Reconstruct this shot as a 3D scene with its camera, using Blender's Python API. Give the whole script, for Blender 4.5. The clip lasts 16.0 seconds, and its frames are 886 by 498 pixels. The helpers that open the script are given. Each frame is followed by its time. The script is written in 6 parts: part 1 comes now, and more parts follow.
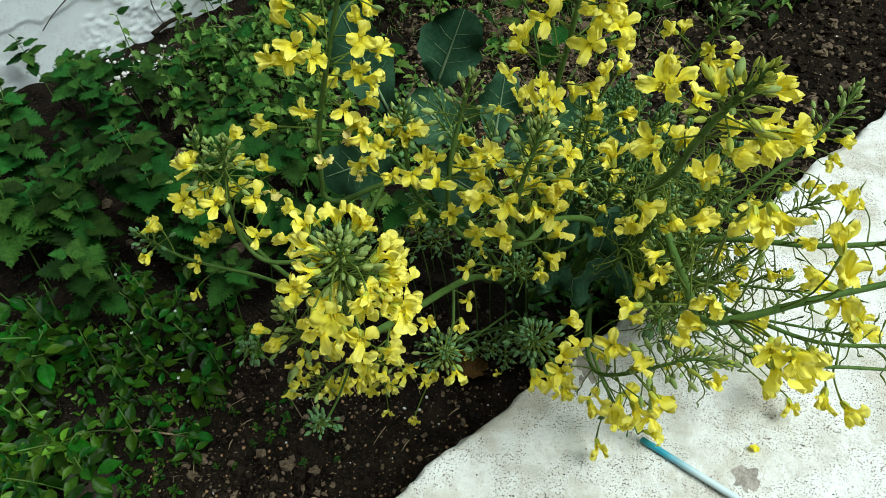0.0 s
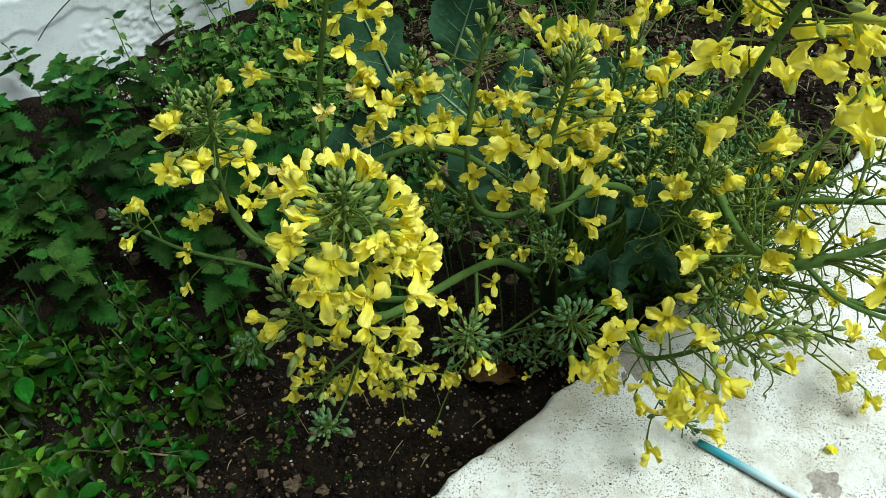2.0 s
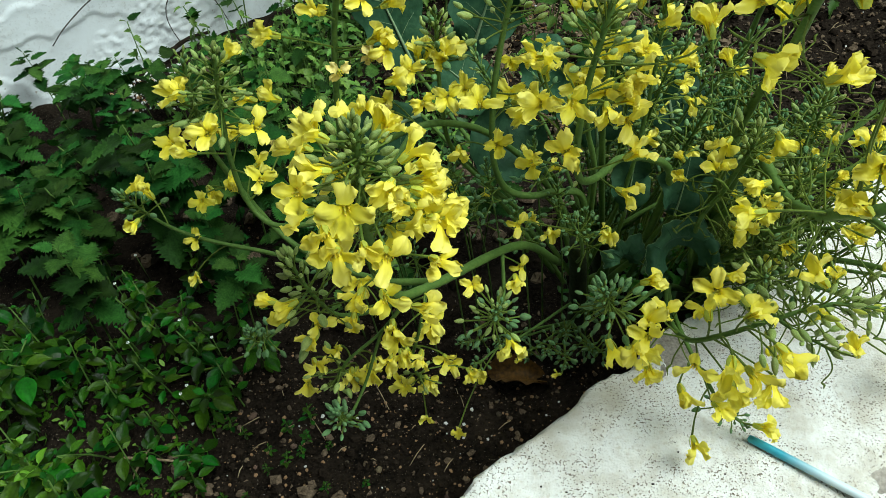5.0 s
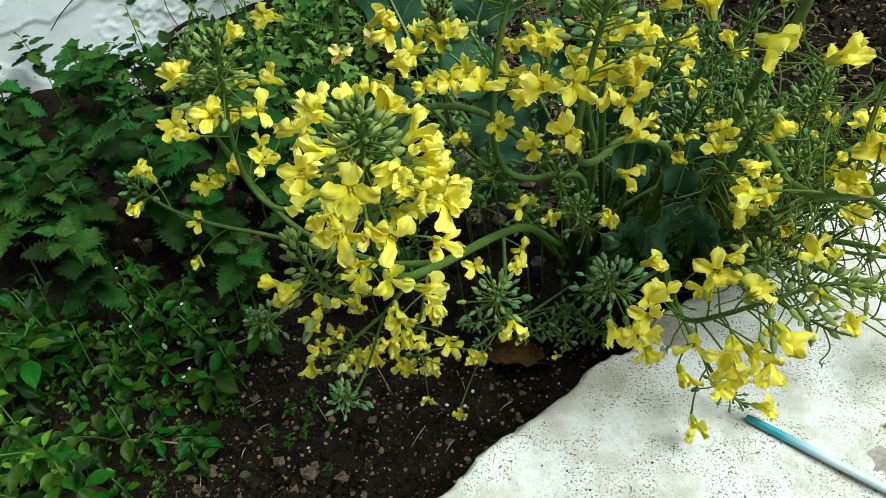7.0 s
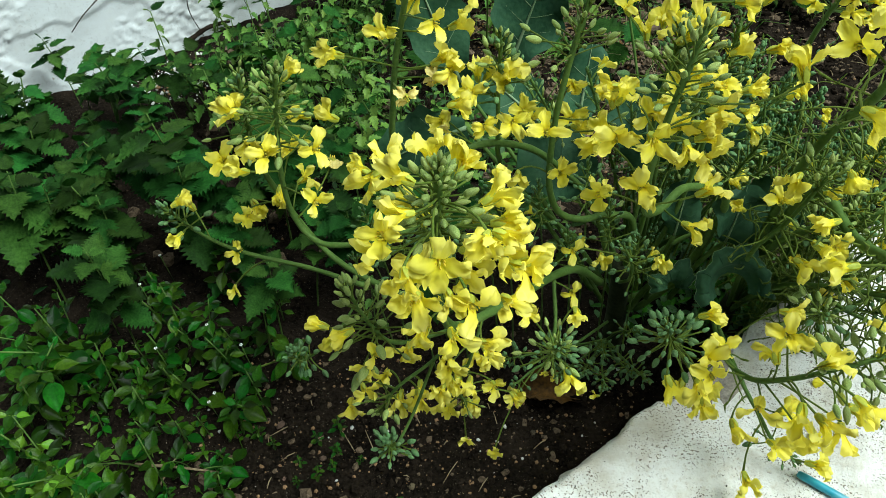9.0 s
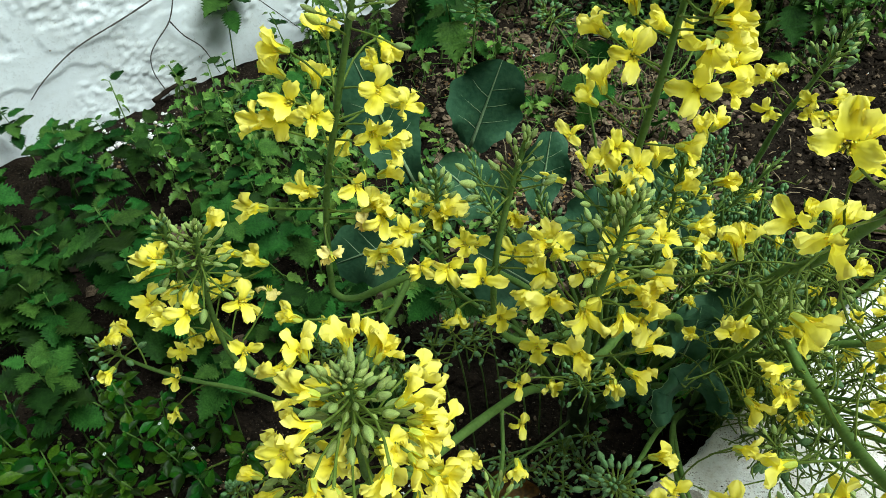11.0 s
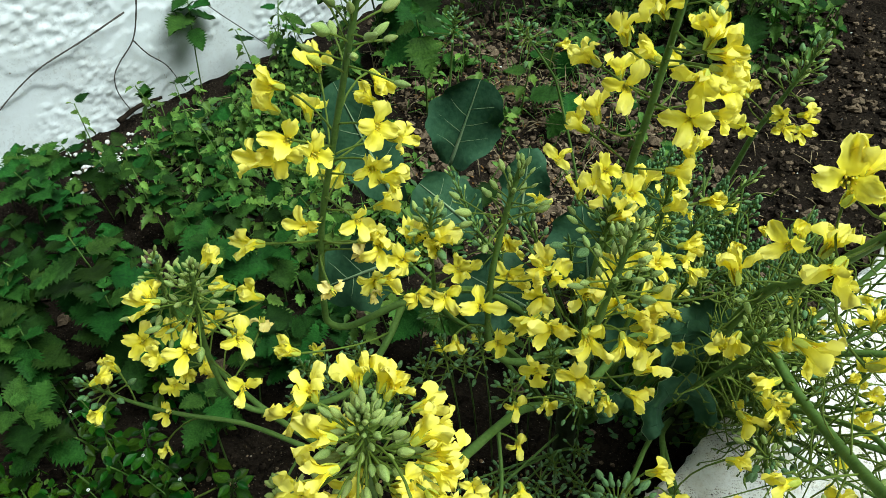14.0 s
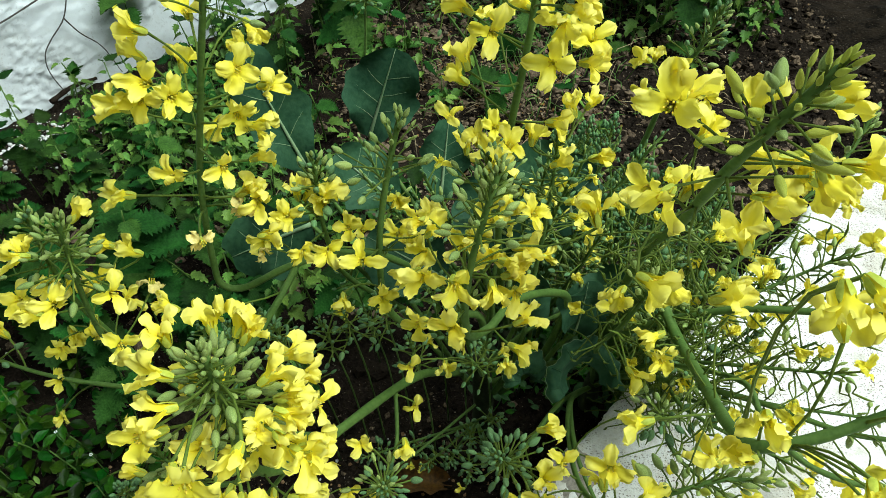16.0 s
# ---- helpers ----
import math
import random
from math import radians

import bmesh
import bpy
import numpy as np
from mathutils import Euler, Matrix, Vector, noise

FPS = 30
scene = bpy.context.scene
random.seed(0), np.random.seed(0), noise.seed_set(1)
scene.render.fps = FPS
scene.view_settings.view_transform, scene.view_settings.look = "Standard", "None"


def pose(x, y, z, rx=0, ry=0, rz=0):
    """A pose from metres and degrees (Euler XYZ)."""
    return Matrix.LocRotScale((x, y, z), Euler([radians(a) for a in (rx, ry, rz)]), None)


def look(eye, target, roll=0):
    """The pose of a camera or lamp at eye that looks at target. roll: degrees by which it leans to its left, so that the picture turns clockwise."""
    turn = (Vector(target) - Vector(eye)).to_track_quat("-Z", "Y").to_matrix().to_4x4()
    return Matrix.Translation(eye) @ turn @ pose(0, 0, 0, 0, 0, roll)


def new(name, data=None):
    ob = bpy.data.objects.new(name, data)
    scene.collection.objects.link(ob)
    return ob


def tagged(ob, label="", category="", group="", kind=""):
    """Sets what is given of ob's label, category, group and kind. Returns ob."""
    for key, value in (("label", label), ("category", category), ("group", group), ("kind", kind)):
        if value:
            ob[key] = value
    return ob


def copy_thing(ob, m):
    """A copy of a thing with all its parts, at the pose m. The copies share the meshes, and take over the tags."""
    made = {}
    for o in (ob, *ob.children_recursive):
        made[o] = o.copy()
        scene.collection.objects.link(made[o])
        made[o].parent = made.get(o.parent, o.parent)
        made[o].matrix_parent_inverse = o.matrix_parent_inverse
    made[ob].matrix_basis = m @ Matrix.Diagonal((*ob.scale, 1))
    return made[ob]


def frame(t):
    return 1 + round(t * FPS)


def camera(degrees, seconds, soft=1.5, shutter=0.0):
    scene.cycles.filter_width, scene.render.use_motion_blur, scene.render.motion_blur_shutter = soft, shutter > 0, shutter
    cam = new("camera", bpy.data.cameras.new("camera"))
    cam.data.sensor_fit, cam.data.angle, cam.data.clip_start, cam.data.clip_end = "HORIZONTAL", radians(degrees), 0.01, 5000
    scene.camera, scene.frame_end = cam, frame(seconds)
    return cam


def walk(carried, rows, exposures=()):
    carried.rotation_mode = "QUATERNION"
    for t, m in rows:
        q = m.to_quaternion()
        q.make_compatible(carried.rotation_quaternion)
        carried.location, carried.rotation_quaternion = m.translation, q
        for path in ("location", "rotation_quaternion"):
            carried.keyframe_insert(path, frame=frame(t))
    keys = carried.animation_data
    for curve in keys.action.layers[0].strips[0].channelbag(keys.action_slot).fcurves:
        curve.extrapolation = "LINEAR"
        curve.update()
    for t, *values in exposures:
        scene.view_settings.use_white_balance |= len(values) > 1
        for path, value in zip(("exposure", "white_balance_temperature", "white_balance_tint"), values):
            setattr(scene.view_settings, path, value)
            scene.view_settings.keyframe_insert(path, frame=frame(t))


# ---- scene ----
cam = camera(62.7, 16.0, soft=0.75)
METRES, EYE, TILT, LEAN, TURN = 0.48, 0.72, -52.0, 0.0, 0.0
ROWS = [
    (0.0, 0.0, 0.0, 0.0, 0.0, -0.0, 0.0),
    (0.5, -0.0065, 0.0481, -0.0345, 0.81, 1.53, 0.09),
    (1.0, -0.022, 0.0922, -0.0674, 0.46, 1.74, -0.04),
    (1.5, -0.0202, 0.1253, -0.0849, 0.65, 3.04, 0.94),
    (2.0, -0.0109, 0.1547, -0.1047, 1.14, 3.6, 1.35),
    (2.5, -0.0057, 0.1968, -0.1255, 1.92, 3.98, 1.38),
    (3.0, -0.0045, 0.2296, -0.1403, 2.68, 4.09, 1.64),
    (3.5, -0.0052, 0.2457, -0.1484, 2.02, 5.36, 1.88),
    (4.0, -0.015, 0.2403, -0.1507, 2.7, 5.8, 1.78),
    (6.5, -0.0229, 0.2409, -0.1851, 2.56, 5.89, 1.64),
    (7.0, -0.0264, 0.2301, -0.1738, 2.51, 4.8, 1.84),
    (7.5, -0.0631, 0.2451, -0.1659, 1.8, 4.09, 0.83),
    (8.0, -0.0926, 0.2696, -0.1505, 1.11, 3.76, 0.85),
    (8.5, -0.1166, 0.2684, -0.1413, 1.86, 4.34, 0.04),
    (9.0, -0.1017, 0.2526, -0.1072, 2.0, 4.48, 0.05),
    (9.5, -0.0671, 0.255, -0.0595, 2.65, 4.69, 0.48),
    (10.0, -0.0346, 0.2778, 0.004, 2.21, 4.98, 0.85),
    (12.5, -0.0286, 0.266, 0.0936, 1.06, 4.75, 0.77),
    (13.0, -0.0363, 0.2747, 0.0934, 0.71, 5.27, 0.72),
    (13.5, -0.0546, 0.2602, 0.1058, 0.32, 5.02, 1.24),
    (14.0, -0.0691, 0.2697, 0.0938, -1.15, 5.08, 2.97),
    (14.5, -0.088, 0.2561, 0.0515, -0.98, 5.4, 2.81),
    (15.0, -0.0436, 0.235, 0.0234, -2.58, 5.74, 3.26),
    (15.5, -0.0036, 0.2381, 0.0242, -2.65, 5.33, 3.29),
    (16.0, 0.0368, 0.2764, 0.0369, -3.01, 4.87, 3.41),
]
walk(cam, [(t, pose(0, 0, EYE, TILT, LEAN, TURN) @ pose(METRES * x, METRES * y, METRES * z, 90 + pitch, roll, yaw)) for t, x, y, z, yaw, pitch, roll in ROWS],
     exposures=[(0.0, 0.04), (1.5, 0.10), (4.0, 0.20), (8.0, 0.32), (10.0, 0.44), (12.5, 0.47), (14.5, 0.46), (16.0, 0.38)])


# ---- light ----
world = bpy.data.worlds.new("overcast_sky")
world.use_nodes = True
scene.world = world
SUN_UP, SUN_TURN = 60.0, 104.0
wn = world.node_tree
sky = wn.nodes.new("ShaderNodeTexSky")
sky.sky_type, sky.sun_disc = "NISHITA", False
sky.sun_elevation, sky.sun_rotation = radians(SUN_UP), radians(SUN_TURN)
sky.air_density, sky.dust_density, sky.ozone_density = 1.0, 3.0, 1.0
wn.links.new(sky.outputs[0], wn.nodes["Background"].inputs[0])
wn.nodes["Background"].inputs[1].default_value = 0.008
sun_data = bpy.data.lights.new("sun", "SUN")
sun_data.energy, sun_data.angle, sun_data.color = 5.0, radians(42), (0.875, 1.0, 0.985)
sun = new("sun", sun_data)
sun.matrix_world = look((0, 0, 3), (-math.sin(radians(SUN_TURN)) * math.cos(radians(SUN_UP)), -math.cos(radians(SUN_TURN)) * math.cos(radians(SUN_UP)), 3 - math.sin(radians(SUN_UP))))


# ---- materials ----
def material(name, dark, light, scale=40.0, fine=300.0, rough=0.6, bump=0.0, vary=0.0, through_light=0.0, tint=None, specular=0.35, contrast=0.35):
    """A surface with a coarse and a fine variation of colour, relief, and a change from piece to piece."""
    m = bpy.data.materials.new(name)
    m.use_nodes = True
    t = m.node_tree
    n, link = t.nodes, t.links.new
    p, out = n["Principled BSDF"], n["Material Output"]
    where = n.new("ShaderNodeTexCoord")
    big, small = n.new("ShaderNodeTexNoise"), n.new("ShaderNodeTexNoise")
    big.inputs["Scale"].default_value, big.inputs["Detail"].default_value = scale, 4
    small.inputs["Scale"].default_value, small.inputs["Detail"].default_value = fine, 3
    link(where.outputs["Object"], big.inputs["Vector"])
    link(where.outputs["Object"], small.inputs["Vector"])
    ramp = n.new("ShaderNodeValToRGB")
    ramp.color_ramp.elements[0].position, ramp.color_ramp.elements[1].position = 0.5 - contrast / 2, 0.5 + contrast / 2
    ramp.color_ramp.elements[0].color, ramp.color_ramp.elements[1].color = (*dark, 1), (*light, 1)
    add = n.new("ShaderNodeMath")
    add.operation = "MULTIPLY_ADD"
    add.inputs[1].default_value, add.inputs[2].default_value = 0.5, 0.0
    link(small.outputs[0], add.inputs[0])
    mixed = n.new("ShaderNodeMath")
    mixed.operation = "MULTIPLY_ADD"
    mixed.inputs[1].default_value = 0.5
    link(big.outputs[0], mixed.inputs[0])
    link(add.outputs[0], mixed.inputs[2])
    link(mixed.outputs[0], ramp.inputs[0])
    colour = ramp.outputs[0]
    if vary:
        info, hsv, spread, hue = n.new("ShaderNodeObjectInfo"), n.new("ShaderNodeHueSaturation"), n.new("ShaderNodeMapRange"), n.new("ShaderNodeMapRange")
        spread.inputs[3].default_value, spread.inputs[4].default_value = 1 - vary, 1 + vary
        hue.inputs[1].default_value, hue.inputs[2].default_value = 0.0, 1.0
        hue.inputs[3].default_value, hue.inputs[4].default_value = 0.5 - vary * 0.05, 0.5 + vary * 0.05
        other = n.new("ShaderNodeMath")
        other.operation = "FRACT"
        times = n.new("ShaderNodeMath")
        times.operation, times.inputs[1].default_value = "MULTIPLY", 7.31
        link(info.outputs["Random"], spread.inputs[0])
        link(info.outputs["Random"], times.inputs[0])
        link(times.outputs[0], other.inputs[0])
        link(other.outputs[0], hue.inputs[0])
        link(colour, hsv.inputs["Color"])
        link(spread.outputs[0], hsv.inputs["Value"])
        link(hue.outputs[0], hsv.inputs["Hue"])
        colour = hsv.outputs[0]
    link(colour, p.inputs["Base Color"])
    p.inputs["Roughness"].default_value, p.inputs["Specular IOR Level"].default_value = rough, specular
    if bump:
        b = n.new("ShaderNodeBump")
        b.inputs["Strength"].default_value, b.inputs["Distance"].default_value = 0.8, bump
        link(mixed.outputs[0], b.inputs["Height"])
        link(b.outputs[0], p.inputs["Normal"])
    if through_light:
        glow, mix = n.new("ShaderNodeBsdfTranslucent"), n.new("ShaderNodeMixShader")
        mix.inputs[0].default_value = through_light
        if tint:
            glow.inputs["Color"].default_value = (*tint, 1)
        else:
            link(colour, glow.inputs["Color"])
        link(p.outputs[0], mix.inputs[1])
        link(glow.outputs[0], mix.inputs[2])
        link(mix.outputs[0], out.inputs["Surface"])
    return m


def petal_material():
    """Amber at the claw, paling to lemon towards the tip of the blade, which lets light through."""
    m = material("yellow_petal", (0.90, 0.76, 0.015), (0.95, 0.85, 0.07), 130, 700, 0.5, 0.0003, 0.08, 0.42, (0.96, 0.86, 0.07), 0.25, 0.6)
    n, link = m.node_tree.nodes, m.node_tree.links.new
    p = n["Principled BSDF"]
    colour = p.inputs["Base Color"].links[0].from_socket
    where, far, reach, pale = n.new("ShaderNodeTexCoord"), n.new("ShaderNodeVectorMath"), n.new("ShaderNodeMapRange"), n.new("ShaderNodeMix")
    far.operation, pale.data_type = "LENGTH", "RGBA"
    link(where.outputs["Object"], far.inputs[0])
    reach.inputs[1].default_value, reach.inputs[2].default_value, reach.inputs[4].default_value = 0.008, 0.018, 0.75
    link(far.outputs["Value"], reach.inputs[0])
    link(reach.outputs[0], pale.inputs[0])
    link(colour, pale.inputs[6])
    pale.inputs[7].default_value = (0.96, 0.90, 0.26, 1)
    link(pale.outputs[2], p.inputs["Base Color"])
    return m


PETAL = petal_material()
FADED = material("faded_petal", (0.72, 0.55, 0.12), (0.86, 0.76, 0.30), 120, 900, 0.6, 0.0003, 0.12, 0.3, None, 0.2)
SEPAL = material("sepal", (0.36, 0.42, 0.04), (0.52, 0.56, 0.09), 120, 900, 0.5, 0.0003, 0.12, 0.2, None, 0.25)
ANTHER = material("anther", (0.80, 0.58, 0.03), (0.90, 0.72, 0.08), 400, 1500, 0.7, 0.0, 0.0, 0.2)
FILAMENT = material("filament", (0.60, 0.56, 0.06), (0.76, 0.70, 0.12), 300, 1200, 0.6, 0.0, 0.0, 0.25)
BUD = material("green_bud", (0.15, 0.25, 0.05), (0.37, 0.45, 0.14), 200, 900, 0.42, 0.0003, 0.25, 0.12, None, 0.3)
BLUE_BUD = material("blue_green_bud", (0.052, 0.135, 0.046), (0.145, 0.255, 0.105), 200, 900, 0.6, 0.0003, 0.25, 0.0, None, 0.15)
STEM = material("flower_stem", (0.044, 0.095, 0.017), (0.092, 0.162, 0.036), 60, 500, 0.6, 0.0004, 0.0, 0.0, None, 0.12)
THIN = material("thin_stem", (0.048, 0.088, 0.010), (0.125, 0.175, 0.028), 60, 500, 0.6, 0.0002, 0.1, 0.0, None, 0.12)
LEAF = material("broccoli_leaf", (0.013, 0.048, 0.023), (0.036, 0.096, 0.046), 35, 250, 0.6, 0.0014, 0.15, 0.06, (0.03, 0.10, 0.02), 0.1)
TRUNK = material("woody_stem", (0.014, 0.020, 0.009), (0.045, 0.055, 0.028), 60, 400, 0.75, 0.001, 0.0, 0.0, None, 0.1)
VEIN = material("leaf_vein", (0.11, 0.19, 0.09), (0.21, 0.29, 0.16), 60, 400, 0.5, 0.0, 0.0, 0.0, None, 0.2)
NETTLE = material("nettle_leaf", (0.004, 0.022, 0.003), (0.028, 0.090, 0.014), 60, 420, 0.62, 0.0008, 0.6, 0.10, (0.03, 0.14, 0.012), 0.06)
WEED = material("weed_leaf", (0.003, 0.019, 0.001), (0.029, 0.110, 0.006), 60, 420, 0.38, 0.0008, 0.75, 0.16, (0.06, 0.24, 0.008), 0.12)
LIME = material("young_weed_leaf", (0.075, 0.19, 0.010), (0.15, 0.30, 0.022), 60, 420, 0.45, 0.0008, 0.2, 0.25, (0.16, 0.38, 0.02), 0.3)
FERN = material("feathery_weed", (0.022, 0.06, 0.018), (0.05, 0.115, 0.035), 60, 420, 0.6, 0.0006, 0.2, 0.1, None, 0.2)
GRASSY = material("pale_weed", (0.046, 0.12, 0.015), (0.13, 0.245, 0.04), 90, 520, 0.55, 0.001, 0.4, 0.12, None, 0.2)
STRAW = material("dry_straw", (0.13, 0.095, 0.05), (0.40, 0.31, 0.18), 50, 400, 0.8, 0.0005, 0.3)
TWIG = material("dry_twig", (0.03, 0.026, 0.022), (0.08, 0.07, 0.06), 80, 500, 0.85, 0.0006)
STONE = material("pebble_stone", (0.05, 0.033, 0.02), (0.21, 0.145, 0.09), 60, 500, 0.8, 0.001, 0.7)
TAN_GRIT = material("tan_grit", (0.16, 0.08, 0.035), (0.36, 0.22, 0.11), 200, 900, 0.8)
GRIT = material("white_grit", (0.45, 0.44, 0.42), (0.72, 0.71, 0.68), 200, 900, 0.8)
CLOD = material("soil_clod", (0.0015, 0.0012, 0.0008), (0.028, 0.020, 0.0135), 60, 600, 0.95, 0.002, 0.0, 0.0, None, 0.05)
PALE_CLOD = material("dry_clod", (0.034, 0.024, 0.016), (0.20, 0.145, 0.095), 60, 600, 0.95, 0.002, 0.0, 0.0, None, 0.05)
DRYLEAF = material("dead_leaf", (0.025, 0.011, 0.003), (0.20, 0.095, 0.013), 35, 300, 0.7, 0.001)
ROCK = material("brown_rock", (0.03, 0.019, 0.014), (0.075, 0.05, 0.036), 40, 300, 0.8, 0.002)
WHITE_PETAL = material("white_petal", (0.7, 0.72, 0.68), (0.85, 0.86, 0.82), 200, 900, 0.6)


def soil_material():
    """Dark soil strewn with fine grains, white, tan and rust, at two sizes."""
    m = material("garden_soil", (0.0006, 0.0005, 0.0004), (0.022, 0.0160, 0.0110), 30, 260, 0.97, 0.010, 0.0, 0.0, None, 0.04, 0.34)
    t = m.node_tree
    n, link = t.nodes, t.links.new
    p = n["Principled BSDF"]
    colour = p.inputs["Base Color"].links[0].from_socket
    where = n.new("ShaderNodeTexCoord")
    for scale, low, high, dark, light in ((330, 0.715, 0.735, (0.05, 0.028, 0.014, 1), (0.36, 0.31, 0.24, 1)), (800, 0.69, 0.72, (0.03, 0.018, 0.010, 1), (0.26, 0.21, 0.15, 1))):
        grains, tones = n.new("ShaderNodeTexNoise"), n.new("ShaderNodeTexNoise")
        edge, shade, tone, mix = n.new("ShaderNodeMapRange"), n.new("ShaderNodeMapRange"), n.new("ShaderNodeMix"), n.new("ShaderNodeMix")
        grains.inputs["Scale"].default_value, grains.inputs["Detail"].default_value = scale, 2
        tones.inputs["Scale"].default_value, tones.inputs["Detail"].default_value = scale * 0.4, 1
        for tex in (grains, tones):
            link(where.outputs["Object"], tex.inputs["Vector"])
        edge.inputs[1].default_value, edge.inputs[2].default_value = low, high
        shade.inputs[1].default_value, shade.inputs[2].default_value = 0.4, 0.62
        link(grains.outputs[0], edge.inputs[0])
        link(tones.outputs[0], shade.inputs[0])
        tone.data_type = mix.data_type = "RGBA"
        link(shade.outputs[0], tone.inputs[0])
        tone.inputs[6].default_value, tone.inputs[7].default_value = dark, light
        link(edge.outputs[0], mix.inputs[0])
        link(colour, mix.inputs[6])
        link(tone.outputs[2], mix.inputs[7])
        colour = mix.outputs[2]
    link(colour, p.inputs["Base Color"])
    return m


def whitewash(name, tone, dirt, scale, specks, relief, grainy=1.0):
    """White lime paint: cloudy, speckled with dark grains, worn through in small chips."""
    m = bpy.data.materials.new(name)
    m.use_nodes = True
    t = m.node_tree
    n, link = t.nodes, t.links.new
    p = n["Principled BSDF"]
    p.inputs["Roughness"].default_value, p.inputs["Specular IOR Level"].default_value = 0.85, 0.2
    where = n.new("ShaderNodeTexCoord")

    def noise_at(s, detail=5, rough=0.55):
        x = n.new("ShaderNodeTexNoise")
        x.inputs["Scale"].default_value, x.inputs["Detail"].default_value, x.inputs["Roughness"].default_value = s, detail, rough
        link(where.outputs["Object"], x.inputs["Vector"])
        return x.outputs[0]

    def band(source, low, high):
        x = n.new("ShaderNodeMapRange")
        x.interpolation_type = "SMOOTHSTEP"
        x.inputs[1].default_value, x.inputs[2].default_value = low, high
        link(source, x.inputs[0])
        return x.outputs[0]

    def blend(f, a, b, colour):
        x = n.new("ShaderNodeMix")
        x.data_type = "RGBA"
        link(f, x.inputs[0])
        if isinstance(a, tuple):
            x.inputs[6].default_value = (*a, 1)
        else:
            link(a, x.inputs[6])
        x.inputs[7].default_value = (*colour, 1)
        return x.outputs[2]

    def times(a, b):
        x = n.new("ShaderNodeMath")
        x.operation = "MULTIPLY"
        link(a, x.inputs[0])
        link(b, x.inputs[1])
        return x.outputs[0]

    cloud = band(noise_at(scale, 8, 0.68), 0.40, 0.68)
    colour = blend(cloud, tone, None, dirt)
    grains = times(band(noise_at(specks, 2), 0.58, 0.62), band(noise_at(scale * 2.2, 3), 0.36, 0.58))
    worn = n.new("ShaderNodeMath")
    worn.operation, worn.inputs[1].default_value = "MULTIPLY", grainy
    link(grains, worn.inputs[0])
    colour = blend(worn.outputs[0], colour, None, (0.13, 0.10, 0.072))
    chips = times(band(noise_at(specks * 0.35, 4), 0.68, 0.71), band(noise_at(scale * 1.3, 2), 0.45, 0.6))
    colour = blend(chips, colour, None, (0.36, 0.33, 0.29))
    mottle = n.new("ShaderNodeMath")
    mottle.operation, mottle.inputs[1].default_value = "MULTIPLY", 0.5 * grainy
    link(band(noise_at(specks * 0.4, 5, 0.7), 0.50, 0.68), mottle.inputs[0])
    colour = blend(mottle.outputs[0], colour, None, (0.50, 0.45, 0.36))
    link(colour, p.inputs["Base Color"])
    b, high = n.new("ShaderNodeBump"), n.new("ShaderNodeMath")
    high.operation, high.inputs[1].default_value = "MULTIPLY_ADD", 0.1 + 0.3 * grainy
    link(noise_at(specks, 3), high.inputs[0])
    link(noise_at(scale * 4, 6, 0.65), high.inputs[2])
    b.inputs["Strength"].default_value, b.inputs["Distance"].default_value = 0.9, relief
    link(high.outputs[0], b.inputs["Height"])
    link(b.outputs[0], p.inputs["Normal"])
    return m


SOIL = soil_material()
KERB = whitewash("painted_concrete", (0.76, 0.765, 0.735), (0.52, 0.485, 0.41), 16, 680, 0.003)
WALL = whitewash("limewashed_plaster", (0.74, 0.79, 0.80), (0.60, 0.63, 0.62), 6, 240, 0.0010, 0.16)
CHIP = material("bare_concrete", (0.17, 0.15, 0.125), (0.44, 0.40, 0.35), 60, 500, 0.9, 0.002)


def tube_material():
    m = material("blue_plastic", (0.02, 0.26, 0.36), (0.03, 0.36, 0.46), 30, 300, 0.35, 0.0, 0.0, 0.0, None, 0.5)
    t = m.node_tree
    n, link = t.nodes, t.links.new
    p = n["Principled BSDF"]
    base = p.inputs["Base Color"].links[0].from_socket
    where, sep, far, mix = n.new("ShaderNodeTexCoord"), n.new("ShaderNodeSeparateXYZ"), n.new("ShaderNodeMapRange"), n.new("ShaderNodeMix")
    link(where.outputs["Object"], sep.inputs[0])
    link(sep.outputs[0], far.inputs[0])
    far.inputs[1].default_value, far.inputs[2].default_value = 0.022, 0.055
    mix.data_type = "RGBA"
    link(far.outputs[0], mix.inputs[0])
    link(base, mix.inputs[6])
    mix.inputs[7].default_value = (0.56, 0.68, 0.70, 1)
    link(mix.outputs[2], p.inputs["Base Color"])
    return m


TUBE = tube_material()


# ---- building blocks ----
def cm(x, y, z):
    return Vector((x, y, z)) / 100


